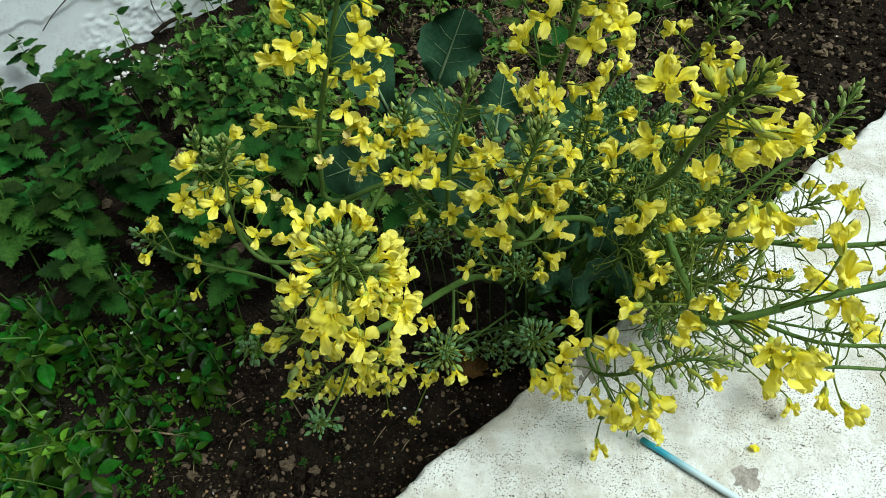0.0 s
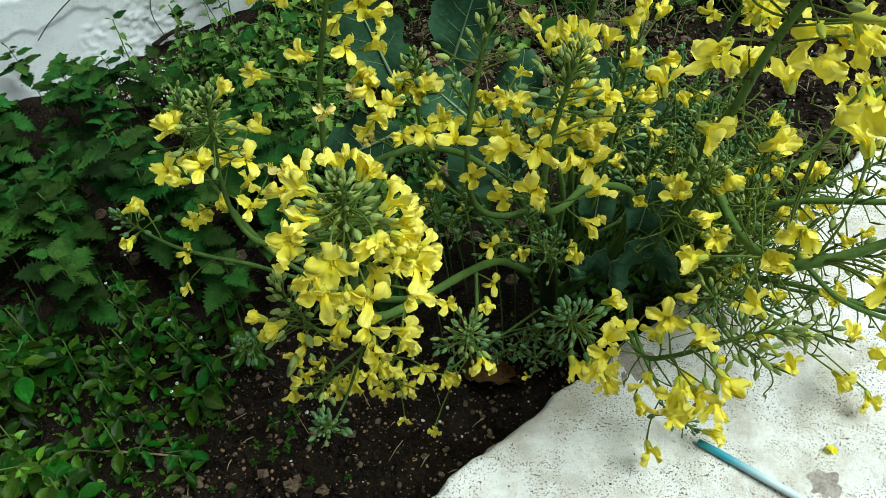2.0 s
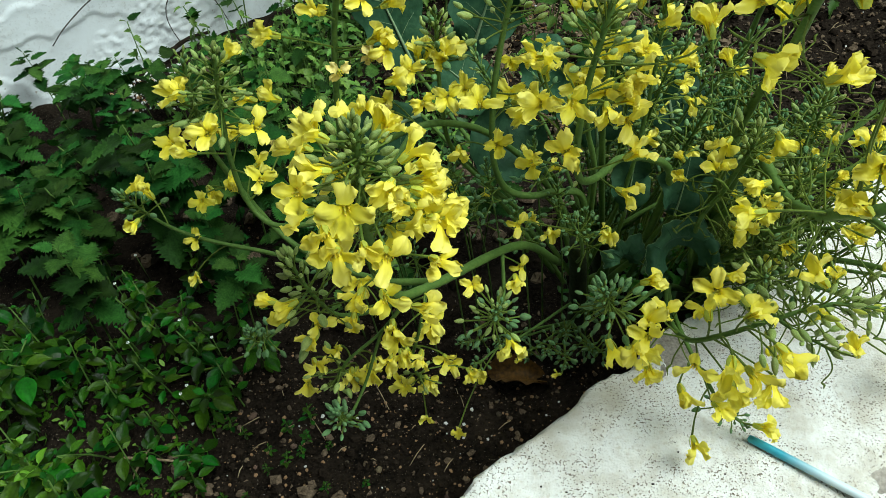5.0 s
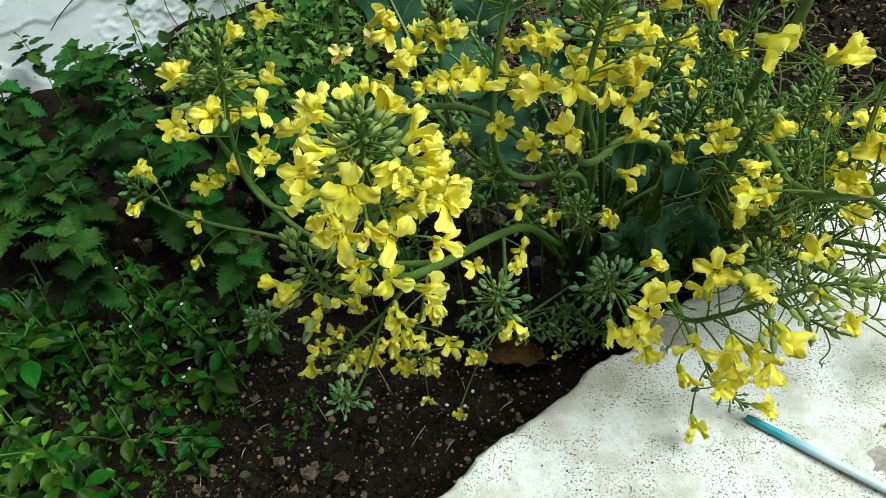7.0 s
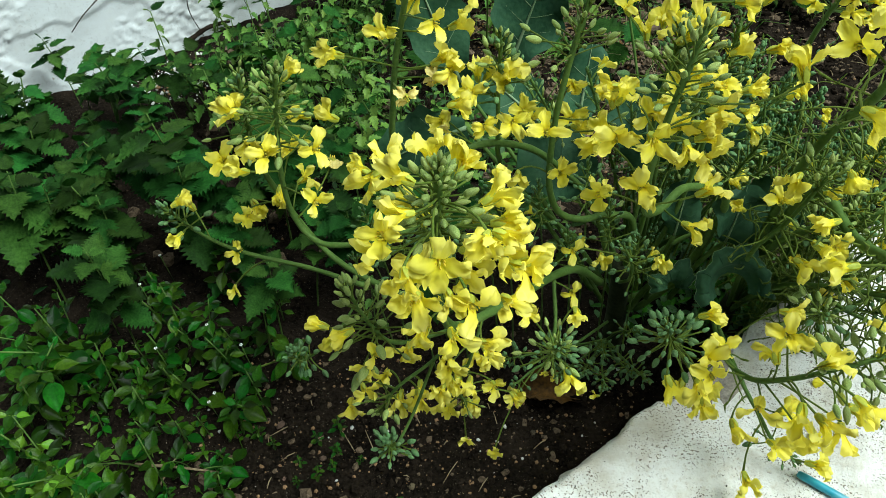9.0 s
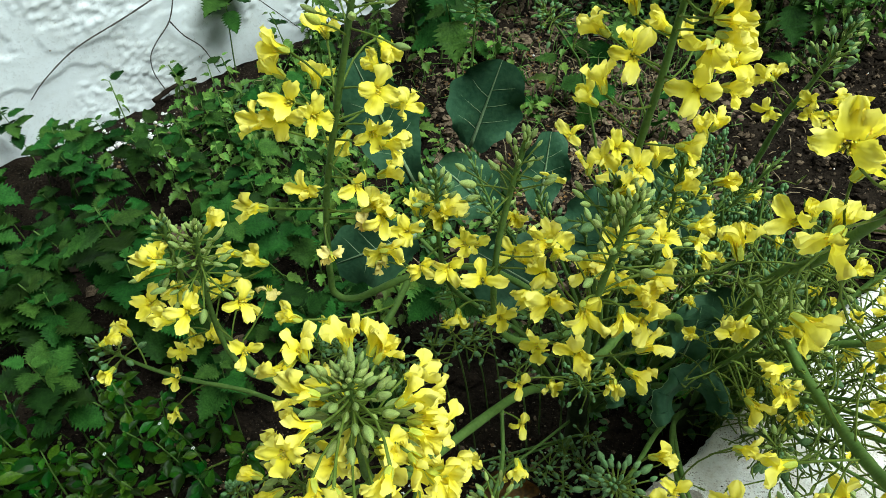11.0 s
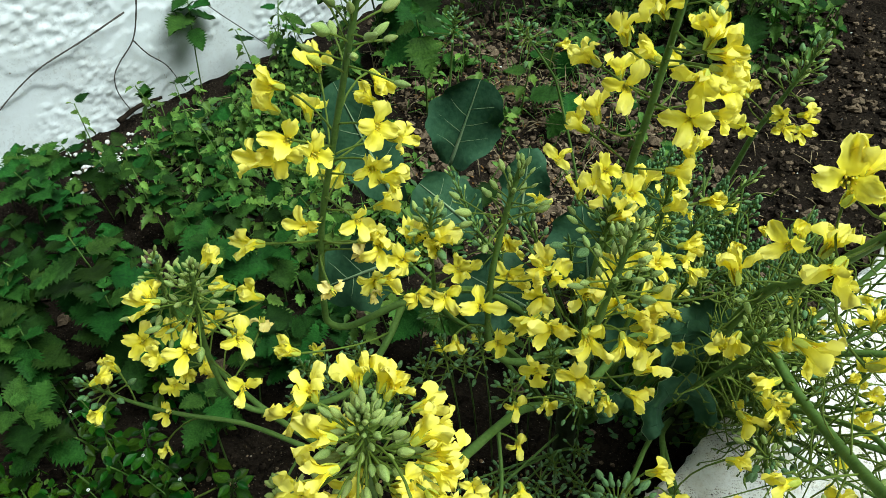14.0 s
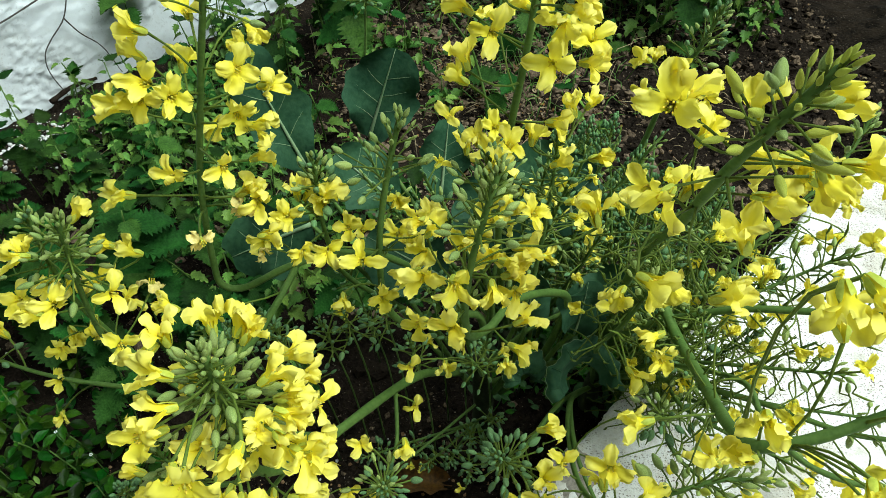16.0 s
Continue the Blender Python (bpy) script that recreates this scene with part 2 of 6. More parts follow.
class Shape:
    """Gathers the faces of one mesh."""

    def __init__(self):
        self.verts, self.faces, self.slots = [], [], []

    def sheet(self, rows, slot=0, closed=False):
        start, wide = len(self.verts), len(rows[0])
        for row in rows:
            self.verts.extend(row)
        for i in range(len(rows) - 1):
            for j in range(wide if closed else wide - 1):
                k = (j + 1) % wide
                self.faces.append((start + i * wide + j, start + i * wide + k, start + (i + 1) * wide + k, start + (i + 1) * wide + j))
                self.slots.append(slot)

    def tube(self, points, radii, sides=6, slot=0):
        rows, side = [], None
        for i, p in enumerate(points):
            ahead = (points[min(i + 1, len(points) - 1)] - points[max(i - 1, 0)]).normalized()
            if side is None:
                side = ahead.orthogonal().normalized()
            side = (side - ahead * side.dot(ahead)).normalized()
            other = ahead.cross(side)
            rows.append([p + radii[i] * (math.cos(2 * math.pi * k / sides) * side + math.sin(2 * math.pi * k / sides) * other) for k in range(sides)])
        self.sheet(rows, slot, True)
        for end, row in ((0, 0), (1, len(rows) - 1)):
            base = len(self.verts) - len(rows) * sides + row * sides
            ring = tuple(range(base, base + sides))
            self.faces.append(ring if end else ring[::-1])
            self.slots.append(slot)

    def lump(self, centre, size, slot=0, around=7, up=5, rough=0.0, rng=random):
        rows = []
        for i in range(up + 1):
            a = math.pi * min(max(i / up, 0.02), 0.98)
            row = []
            for j in range(around):
                b = 2 * math.pi * j / around
                f = 1 + rough * rng.uniform(-1, 1)
                row.append(centre + Vector((size[0] * math.sin(a) * math.cos(b) * f, size[1] * math.sin(a) * math.sin(b) * f, -size[2] * math.cos(a) * f)))
            rows.append(row)
        self.sheet(rows, slot, True)

    def mesh(self, name, mats, smooth=True):
        me = bpy.data.meshes.new(name)
        me.from_pydata([tuple(v) for v in self.verts], [], self.faces)
        for m in mats:
            me.materials.append(m)
        me.polygons.foreach_set("material_index", self.slots)
        if smooth:
            me.polygons.foreach_set("use_smooth", [True] * len(self.faces))
        me.update()
        return me


def thing(name, base, label, category, group=""):
    ob = new(name)
    ob.empty_display_size = 0.02
    ob.location = base
    return tagged(ob, label, category, group)


def part(name, mesh, parent, at=None, inverse=None, label=""):
    """A mesh under a thing or a part; at is its place in the parent's space before inverse."""
    ob = new(name, mesh)
    ob.parent = parent
    if inverse is not None:
        ob.matrix_parent_inverse = inverse
    if at is not None:
        ob.matrix_basis = at
    return tagged(ob, label) if label else ob


def curve_through(points, steps=8):
    """A smooth line through the points."""
    pts = [points[0] * 2 - points[1]] + list(points) + [points[-1] * 2 - points[-2]]
    line = []
    for i in range(1, len(pts) - 2):
        a, b, c, d = pts[i - 1:i + 3]
        for k in range(steps):
            t = k / steps
            line.append(0.5 * (2 * b + (c - a) * t + (2 * a - 5 * b + 4 * c - d) * t * t + (3 * b - a - 3 * c + d) * t ** 3))
    return line + [points[-1]]


def aim(direction, at, size=1.0, twist=0.0):
    """A pose whose z axis points along direction."""
    turn = Vector(direction).to_track_quat("Z", "Y").to_matrix().to_4x4()
    return Matrix.Translation(at) @ turn @ Matrix.Rotation(twist, 4, "Z") @ Matrix.Scale(size, 4)


def step(a, b, x):
    x = min(max((x - a) / (b - a), 0), 1)
    return x * x * (3 - 2 * x)


# ---- ground, kerb, wall ----
ALONG = Vector((0.777, 0.630, 0)).normalized()
BED = Vector((-0.630, 0.777, 0)).normalized()
EDGE = cm(-4.4, 20.7, 0)
TOP = 0.125


def soil_height(x, y):
    p = Vector((x, y, 0))
    off = (p - EDGE).dot(BED)
    h = -0.012 + 0.045 * math.exp(-(max(off, -0.05) / 0.14) ** 2)
    clods = noise.fractal(Vector((x * 11, y * 11, 0.3)), 0.75, 2.1, 7) * 0.012
    return h + clods + 0.006 * noise.noise(Vector((x * 45, y * 45, 2.0)))


def lines(low, high, pitch, reach):
    inner = list(np.arange(low, high + pitch / 2, pitch))
    outer, gap = [], pitch
    while not outer or outer[-1] < reach:
        gap *= 1.45
        outer.append((outer[-1] if outer else 0) + gap)
    return [low - o for o in reversed(outer)] + inner + [high + o for o in outer]


def build_ground():
    s = Shape()
    xs, ys = lines(-0.95, 1.05, 0.0095, 60), lines(0.12, 1.65, 0.0095, 60)
    s.sheet([[Vector((x, y, soil_height(x, y))) for x in xs] for y in ys])
    tagged(new("ground", s.mesh("ground", [SOIL])), "dark brown crumbly garden soil in the flower bed", "soil", kind="structure")


def build_kerb():
    s = Shape()
    profile = [(-1.3, 0, 0), (-0.9, 0, 0)] + [(-d, 0, 0) for d in np.arange(0.62, 0.02, -0.012)]
    profile += [(-0.016, 0, 0.6), (-0.011, -0.0002, 1), (-0.007, -0.0008, 1), (-0.004, -0.0018, 1), (-0.0018, -0.0035, 1), (-0.0005, -0.006, 1), (0.0, -0.010, 1), (0.0006, -0.016, 1), (0.001, -0.025, 1), (0.0015, -0.04, 1), (0.001, -0.06, 1), (0.0, -0.085, 1), (0.0, -0.18, 0)]
    runs = [-2.5, -1.2, -0.6] + list(np.arange(-0.25, 1.15, 0.006)) + [1.4, 2.2, 4.0]
    rows = []
    for r in runs:
        row = []
        for d, z, e in profile:
            q = Vector((r * 9, d * 9, 1.7))
            wob = noise.fractal(q * 1.6, 0.8, 2.0, 5) * 0.0035 + noise.noise(q * 0.5) * 0.003
            chip = e * (noise.fractal(Vector((r * 30, z * 60 + d * 30, 4.0)), 0.6, 2.0, 6) * 0.0045 + 0.005 * noise.noise(Vector((r * 6, 1.0, 0.0))))
            p = EDGE + ALONG * r + BED * (d + chip)
            row.append(Vector((p.x, p.y, TOP + z + wob * (1 if z > -0.03 else 0.5) + chip * 0.4)))
        rows.append(row)
    s.sheet(rows)
    kerb = tagged(new("kerb", s.mesh("kerb", [KERB])), "white-painted rough concrete kerb with worn chipped edge", "kerb", kind="structure")
    # a patch where the paint has come off
    for x, y, wide, tall in ((25.2, 22.3, 0.012, 0.011), (36.0, 17.5, 0.02, 0.014), (13.6, 33.0, 0.02, 0.016)):
        p, c = Shape(), cm(x, y, 0)
        rows = []
        for k in range(5):
            ring = []
            for j in range(26):
                a = 2 * math.pi * j / 26
                f = (k / 4) * (1 + 0.35 * noise.noise(Vector((math.cos(a) * 1.6, math.sin(a) * 1.6, x))) + 0.45 * noise.noise(Vector((math.cos(a) * 6, math.sin(a) * 6, x))))
                q = c + ALONG * (wide * f * math.cos(a)) + BED * (tall * f * math.sin(a))
                d = (q - EDGE).dot(BED)
                r = (q - EDGE).dot(ALONG)
                w = Vector((r * 9, d * 9, 1.7))
                top = TOP + noise.fractal(w * 1.6, 0.8, 2.0, 5) * 0.0035 + noise.noise(w * 0.5) * 0.003
                ring.append(Vector((q.x, q.y, top + 0.0012 - 0.0012 * (k / 4) ** 2)))
            rows.append(ring)
        p.sheet(rows, 0, True)
        part("bare_patch", p.mesh("bare_patch", [CHIP]), kerb, label="grey patch of bare concrete")


WALL_AT = cm(-43, 106, 0)
WALL_ALONG = Vector((0.765, 0.644, 0)).normalized()
WALL_OUT = Vector((0.644, -0.765, 0)).normalized()


def plaster(r, z):
    """How far the old plaster stands out of the wall: flaked layers over a lumpy coat."""
    lumps = noise.fractal(Vector((r * 4, z * 4, 0.0)), 1.0, 2.0, 3) * 0.0010
    f = noise.fractal(Vector((r * 4.2 + 3, z * 5.5, 5.0)), 1.0, 2.0, 6) + 0.1
    flake = 0.0015 * step(0.10, 0.112, f) + 0.0014 * step(0.42, 0.432, f)
    lip = 0.0004 * math.exp(-((f - 0.14) / 0.035) ** 2)
    rough = step(0.04, 0.24, noise.fractal(Vector((r * 5.5, z * 7, 9.0)), 1.0, 2.0, 4))
    g = noise.fractal(Vector((r * 95, z * 120, 1.0)), 0.6, 2.0, 3)
    return lumps + flake + lip + rough * (0.0016 * step(0.04, 0.10, g) + 0.0003 * g)


def build_wall():
    s = Shape()
    runs = [-3.0, -1.6, -0.9] + list(np.arange(-0.6, -0.32, 0.0085)) + list(np.arange(-0.32, 0.32, 0.0034)) + list(np.arange(0.325, 0.75, 0.0085)) + [1.2, 2.5, 4.5]
    heights = [-0.12] + list(np.arange(-0.05, 0.28, 0.0034)) + list(np.arange(0.285, 0.36, 0.0085)) + [0.6, 1.2, 2.0]
    rows = []
    for r in runs:
        rows.append([WALL_AT + WALL_ALONG * r + WALL_OUT * plaster(r, z) + Vector((0, 0, z)) for z in heights])
        rows[-1].append(WALL_AT + WALL_ALONG * r - WALL_OUT * 0.25 + Vector((0, 0, 2.0)))
        rows[-1].append(WALL_AT + WALL_ALONG * r - WALL_OUT * 0.25 + Vector((0, 0, -0.12)))
    s.sheet(rows)
    tagged(new("wall_north", s.mesh("wall_north", [WALL])), "old whitewashed plaster wall with flaking paint", "wall", kind="structure")


build_ground()
build_kerb()
build_wall()


# ---- flower parts ----
def add_petal(s, rng, turn, open_to, long, wide, slot=0, claw=0.40):
    """One petal: a narrow claw that rises, then a crinkled blade, broadest near its frayed tip, that bends outwards."""
    out, side = Vector((math.cos(turn), math.sin(turn), 0)), Vector((-math.sin(turn), math.cos(turn), 0))
    nu, nv = 12, 8
    p, angle, rows = out * 0.0009, 0.1, []
    wave, lean, curl, roll = rng.uniform(0, 6.3), rng.uniform(-0.4, 0.4), rng.uniform(-0.5, 1.1), rng.uniform(-0.6, 0.6)
    notch, twist, tip = rng.uniform(0.0, 0.22), rng.uniform(-0.5, 0.5), rng.uniform(0.70, 0.82)
    for i in range(nu + 1):
        u = i / nu
        angle = 0.10 + (open_to - 0.10) * step(claw - 0.16, claw + 0.30, u) + curl * step(0.62, 1.0, u)
        ahead = Vector((0, 0, 1)) * math.cos(angle) + out * math.sin(angle)
        if i:
            p = p + ahead * (long / nu)
        face = out * -math.cos(angle) + Vector((0, 0, 1)) * math.sin(angle)
        half = 0.0015 + (wide / 2 - 0.0015) * step(0.16, tip, u) ** 0.85
        if u > tip:
            half *= math.sqrt(max(0.10, 1 - ((u - tip) / (1.02 - tip)) ** 2.4))
        row = []
        for j in range(nv + 1):
            v = 2 * j / nv - 1
            cup = -roll * half * (1 - v * v) + twist * half * v * step(0.45, 1, u)
            crinkle = 0.0016 * step(0.35, 0.9, u) * (math.sin(5 * v + wave + 7 * u) + 0.8 * math.sin(13 * v - wave * 2 + 6 * u)) * (0.3 + abs(v)) - 0.0009 * step(0.3, 0.7, u) * math.exp(-(v * 4) ** 2)
            frill = 1 + (0.12 * math.sin(17 * u + wave) + 0.08 * math.sin(31 * u - wave)) * abs(v)
            edge = -0.20 * v * v - notch * math.exp(-(v * 2.6) ** 2) + 0.13 * math.sin(9 * v + wave) + 0.10 * math.sin(17 * v - wave)
            row.append(p + side * (v * half * frill + lean * half * u) + face * (cup + crinkle) + ahead * (half * step(0.55, 1, u) * edge))
        rows.append(row)
    s.sheet(rows, slot)


def flower_mesh(seed, open_to, petals=4, long=0.0190, wide=0.0081, jitter=0.16, faded=False):
    rng, s = random.Random(seed), Shape()
    pair = rng.uniform(0, 1.5)
    for k in range(petals):
        add_petal(s, rng, math.pi / 2 * k + (0.22 if k % 2 else -0.22) * pair + rng.uniform(-0.2, 0.2), open_to + rng.uniform(-jitter, jitter), long * rng.uniform(0.84, 1.1), wide * rng.uniform(0.8, 1.16), 0, rng.uniform(0.36, 0.44))
    for k in range(4):
        a = math.pi / 2 * k + math.pi / 4
        out, side = Vector((math.cos(a), math.sin(a), 0)), Vector((-math.sin(a), math.cos(a), 0))
        rows, lean = [], rng.uniform(0.05, 0.3)
        for i in range(5):
            u = i / 4
            half = 0.0012 * (0.75 + 0.5 * math.sin(math.pi * u)) * (1.05 - 0.85 * u ** 4)
            c = out * (0.0011 + 0.0065 * u * math.sin(lean) + 0.0006 * math.sin(math.pi * u)) + Vector((0, 0, 0.0075 * u))
            rows.append([c + side * half, c + out * 0.0005, c - side * half])
        s.sheet(rows, 1)
    for k in range(6):
        a = math.pi / 3 * k + 0.2
        tip = Vector((math.cos(a) * 0.0019, math.sin(a) * 0.0019, 0.0074 + 0.0006 * (k % 2)))
        s.tube([Vector((math.cos(a) * 0.0006, math.sin(a) * 0.0006, 0.001)), tip], [0.0003, 0.0003], 3, 3)
        s.lump(tip, (0.0005, 0.0005, 0.0009), 2, 4, 3)
    s.tube([Vector((0, 0, 0)), Vector((0, 0, 0.0080))], [0.0006, 0.0005], 4, 3)
    return s.mesh("flower", [FADED if faded else PETAL, SEPAL, ANTHER, FILAMENT])


OPEN = [flower_mesh(1, 1.3, jitter=0.3), flower_mesh(2, 1.05, jitter=0.45), flower_mesh(3, 1.4, jitter=0.4), flower_mesh(4, 0.95, jitter=0.4), flower_mesh(12, 1.15, jitter=0.5), flower_mesh(15, 1.2, wide=0.0070, jitter=0.45), flower_mesh(16, 1.35, wide=0.0088, jitter=0.5), flower_mesh(13, 1.2, 3, jitter=0.5), flower_mesh(17, 1.0, wide=0.0076, jitter=0.6), flower_mesh(18, 1.25, 3, wide=0.0088, jitter=0.6)]
BELL = [flower_mesh(5, 0.7, wide=0.0090, jitter=0.35), flower_mesh(6, 0.5, wide=0.0086, jitter=0.35), flower_mesh(7, 0.85, jitter=0.5), flower_mesh(14, 0.6, 3, jitter=0.5), flower_mesh(19, 0.75, wide=0.0094, jitter=0.55), flower_mesh(20, 0.55, jitter=0.5)]
SHUT = [flower_mesh(8, 0.28, long=0.0155, wide=0.008), flower_mesh(9, 0.4, long=0.016, wide=0.0084)]
WILT = [flower_mesh(10, 1.9, 3, 0.0150, 0.0085, 0.5, True), flower_mesh(11, 0.35, 3, 0.015, 0.008, 0.3, True)]


def bud_mesh(seed, mat, plump):
    rng, s = random.Random(seed), Shape()
    rows = []
    for u in (0.0, 0.03, 0.12, 0.3, 0.5, 0.7, 0.87, 0.96, 1.0):
        r = 0.5 * plump * (math.sin(math.pi * min(max(u, 0.0), 1)) ** 0.5 + 0.002) * (1.10 - 0.42 * u)
        rows.append([Vector((r * math.cos(2 * math.pi * k / 8) * (1 + 0.15 * (k % 2)), r * math.sin(2 * math.pi * k / 8) * (1 + 0.15 * (k % 2)), u)) for k in range(8)])
    s.sheet(rows, 0, True)
    return s.mesh("bud", [mat])


BUDS = [bud_mesh(1, BUD, 0.50), bud_mesh(2, BUD, 0.43)]
BLUES = [bud_mesh(3, BLUE_BUD, 0.62), bud_mesh(4, BLUE_BUD, 0.50)]
RIPE = [bud_mesh(5, SEPAL, 0.36), bud_mesh(6, SEPAL, 0.31), BUDS[0]]


class Stalk:
    """A stem with flowers on thin stalks along it, and a head of buds."""

    def __init__(self, plant, points, thick, thin, seed, label=""):
        self.plant, self.rng, self.label = plant, random.Random(seed), label
        self.line = curve_through([cm(*p) for p in points])
        n = len(self.line)
        self.shape, self.hung = Shape(), []
        radii = [(thick + (thin - thick) * (i / (n - 1)) ** 1.3) / 200 * (1 + 0.05 * math.sin(i * 1.7)) for i in range(n)]
        self.shape.tube(self.line, [r * 0.82 for r in radii], 9)
        self.along = [0.0]
        for a, b in zip(self.line, self.line[1:]):
            self.along.append(self.along[-1] + (b - a).length)
        self.whole = self.along[-1]

    def at(self, s):
        """The point and the direction at a length along the stem."""
        s = min(max(s, 0), self.whole - 1e-6)
        i = max(k for k in range(len(self.along)) if self.along[k] <= s)
        i = min(i, len(self.line) - 2)
        f = (s - self.along[i]) / (self.along[i + 1] - self.along[i])
        return self.line[i].lerp(self.line[i + 1], f), (self.line[i + 1] - self.line[i]).normalized()

    def pedicel(self, a, b, ahead, thick=0.06):
        mid = a.lerp(b, 0.55) - Vector((0, 0, 0.05)) * (b - a).length + ahead * 0.10 * (b - a).length
        pts = [a.lerp(mid, t).lerp(mid.lerp(b, t), t) for t in (0, 0.25, 0.5, 0.75, 1)]
        self.shape.tube(pts, [thick / 100 * 1.3, thick / 100, thick / 100, thick / 100, thick / 100 * 1.25], 5, 1)

    def flower(self, place, kinds, size=1.0, facing=None):
        rng = self.rng
        near = min(range(len(self.line)), key=lambda k: (self.line[k] - place).length)
        gap = (place - self.line[near]).length
        root, ahead = self.at(self.along[near] - 0.55 * gap)
        out = place - self.line[near]
        out = (out - ahead * out.dot(ahead) * 0.6)
        out = out.normalized() if out.length > 1e-4 else Vector((0, -1, 0.3))
        way = out * 0.85 + Vector((0, 0, 0.05)) + Vector([rng.uniform(-0.55, 0.55) for _ in range(3)])
        way = (Vector(facing) if facing else way).normalized()
        base = place - way * 0.0095 * size
        self.pedicel(root, base, ahead)
        self.hung.append(("flower", rng.choice(kinds), aim(way, base, size, rng.uniform(0, 1.6))))

    def flowers(self, places, size=1.0):
        for p in places:
            kinds = OPEN + OPEN + BELL if len(p) < 4 else (OPEN, BELL, SHUT, WILT)[p[3]]
            self.flower(cm(*p[:3]), kinds, size * self.rng.uniform(0.9, 1.1))

    def blooms(self, places):
        """Flowers each with a place, a kind, the way it faces (turn and rise in degrees) and a size."""
        rng = self.rng
        for x, y, z, kind, turn, rise, size in places:
            place, size = cm(x, y, z), 0.94 * size
            way = Vector((math.cos(radians(turn)) * math.cos(radians(rise)), math.sin(radians(turn)) * math.cos(radians(rise)), math.sin(radians(rise))))
            base = place - way * (0.0085, 0.0118, 0.010, 0.009)[kind] * size
            near = min(range(len(self.line)), key=lambda i: (self.line[i] - base).length)
            root, ahead = self.at(self.along[near] - 0.5 * (base - self.line[near]).length)
            bend = root.lerp(base, 0.6) - way * 0.25 * (base - root).length
            line = [root.lerp(bend, t).lerp(bend.lerp(base, t), t) for t in (0, 0.25, 0.5, 0.75, 1)]
            self.shape.tube(line, [0.0008, 0.0006, 0.0006, 0.0006, 0.0008], 5, 1)
            self.hung.append(("flower", rng.choice((OPEN, BELL, SHUT, WILT)[kind]), aim(way, base, size, rng.uniform(0, 1.6))))

    def fill(self, count, low, high, reach, size=1.0, kinds=None):
        """More flowers all round the stem between two fractions of its length."""
        for k in range(count):
            s = self.whole * (low + (high - low) * (k + self.rng.random()) / count)
            c, ahead = self.at(s)
            side = ahead.orthogonal().normalized()
            a = k * 2.4 + self.rng.uniform(-0.5, 0.5)
            out = side * math.cos(a) + ahead.cross(side) * math.sin(a)
            self.flower(c + out * reach / 100 * self.rng.uniform(0.75, 1.15) + ahead * reach / 100 * 0.4, kinds or OPEN + BELL + BELL, size * self.rng.uniform(0.85, 1.1))

    def buds(self, count, reach, long, meshes=None, spread=75, depth=1.6):
        """A head of buds: short ones in the middle, longer ones on longer stalks round them."""
        rng = self.rng
        for k in range(count):
            f = (k + 0.5) / count
            root, ahead = self.at(self.whole - depth / 100 * f)
            side = ahead.orthogonal().normalized()
            a, b = k * 2.39996, radians(8 + (spread - 8) * f ** 0.8) + rng.uniform(-0.3, 0.3)
            way = ahead * math.cos(b) + (side * math.cos(a) + ahead.cross(side) * math.sin(a)) * math.sin(b)
            base = root + way * reach / 100 * (0.22 + 0.78 * f) * rng.uniform(0.55, 1.2)
            self.pedicel(root, base, ahead, 0.05)
            lift = (way + ahead * 0.12 + Vector([rng.uniform(-0.2, 0.2) for _ in range(3)])).normalized()
            self.hung.append(("bud", rng.choice(meshes or BUDS), aim(lift, base - lift * 0.0005, long / 100 * (0.5 + 0.5 * f) * rng.uniform(0.65, 1.15), rng.uniform(0, 1))))

    def pods(self, count, low, high, reach, pod=1.6, sag=0.0):
        """Stalks that have shed their flowers, with thin young pods on their ends."""
        rng = self.rng
        for k in range(count):
            root, ahead = self.at(self.whole * (low + (high - low) * (k + rng.random()) / count))
            side = ahead.orthogonal().normalized()
            a = k * 2.4 + rng.uniform(-0.5, 0.5)
            out = side * math.cos(a) + ahead.cross(side) * math.sin(a)
            way = (out + ahead * rng.uniform(-0.2, 0.8) - Vector((0, 0, sag)) + Vector([rng.uniform(-0.3, 0.3) for _ in range(3)])).normalized()
            end = root + way * reach / 100 * rng.uniform(0.5, 1.25)
            bent = root.lerp(end, 0.5) + Vector([rng.uniform(-0.004, 0.004) for _ in range(3)]) + ahead * 0.004
            self.shape.tube(curve_through([root, bent, end], 4), [0.0006 - 0.00002 * i for i in range(9)], 5, 1)
            tip = end + (way + Vector((0, 0, 0.6 - sag)) + ahead * 0.3 + Vector([rng.uniform(-0.5, 0.5) for _ in range(3)])).normalized() * pod / 100 * rng.uniform(0.3, 1.1)
            if rng.random() < 0.14 and end.z > 0.22:
                way = (tip - end).normalized()
                self.hung.append(("flower", rng.choice(SHUT), aim(way, end, rng.uniform(0.5, 0.8), rng.uniform(0, 1.6))))
            else:
                mid = end.lerp(tip, 0.5) + Vector([rng.uniform(-0.0015, 0.0015) for _ in range(3)])
                self.shape.tube([end, end.lerp(mid, 0.4), mid, tip], [0.0005, 0.0008, 0.0008, 0.0002], 5, 1)

    def done(self):
        """Makes the objects."""
        low = Matrix.Translation(self.plant.location).inverted()
        stem = part("flower_stalk", self.shape.mesh("flower_stalk", [STEM, THIN]), self.plant, inverse=low, label=self.label)
        for name, mesh, m in self.hung:
            part(name, mesh, stem, at=m)
        return stem


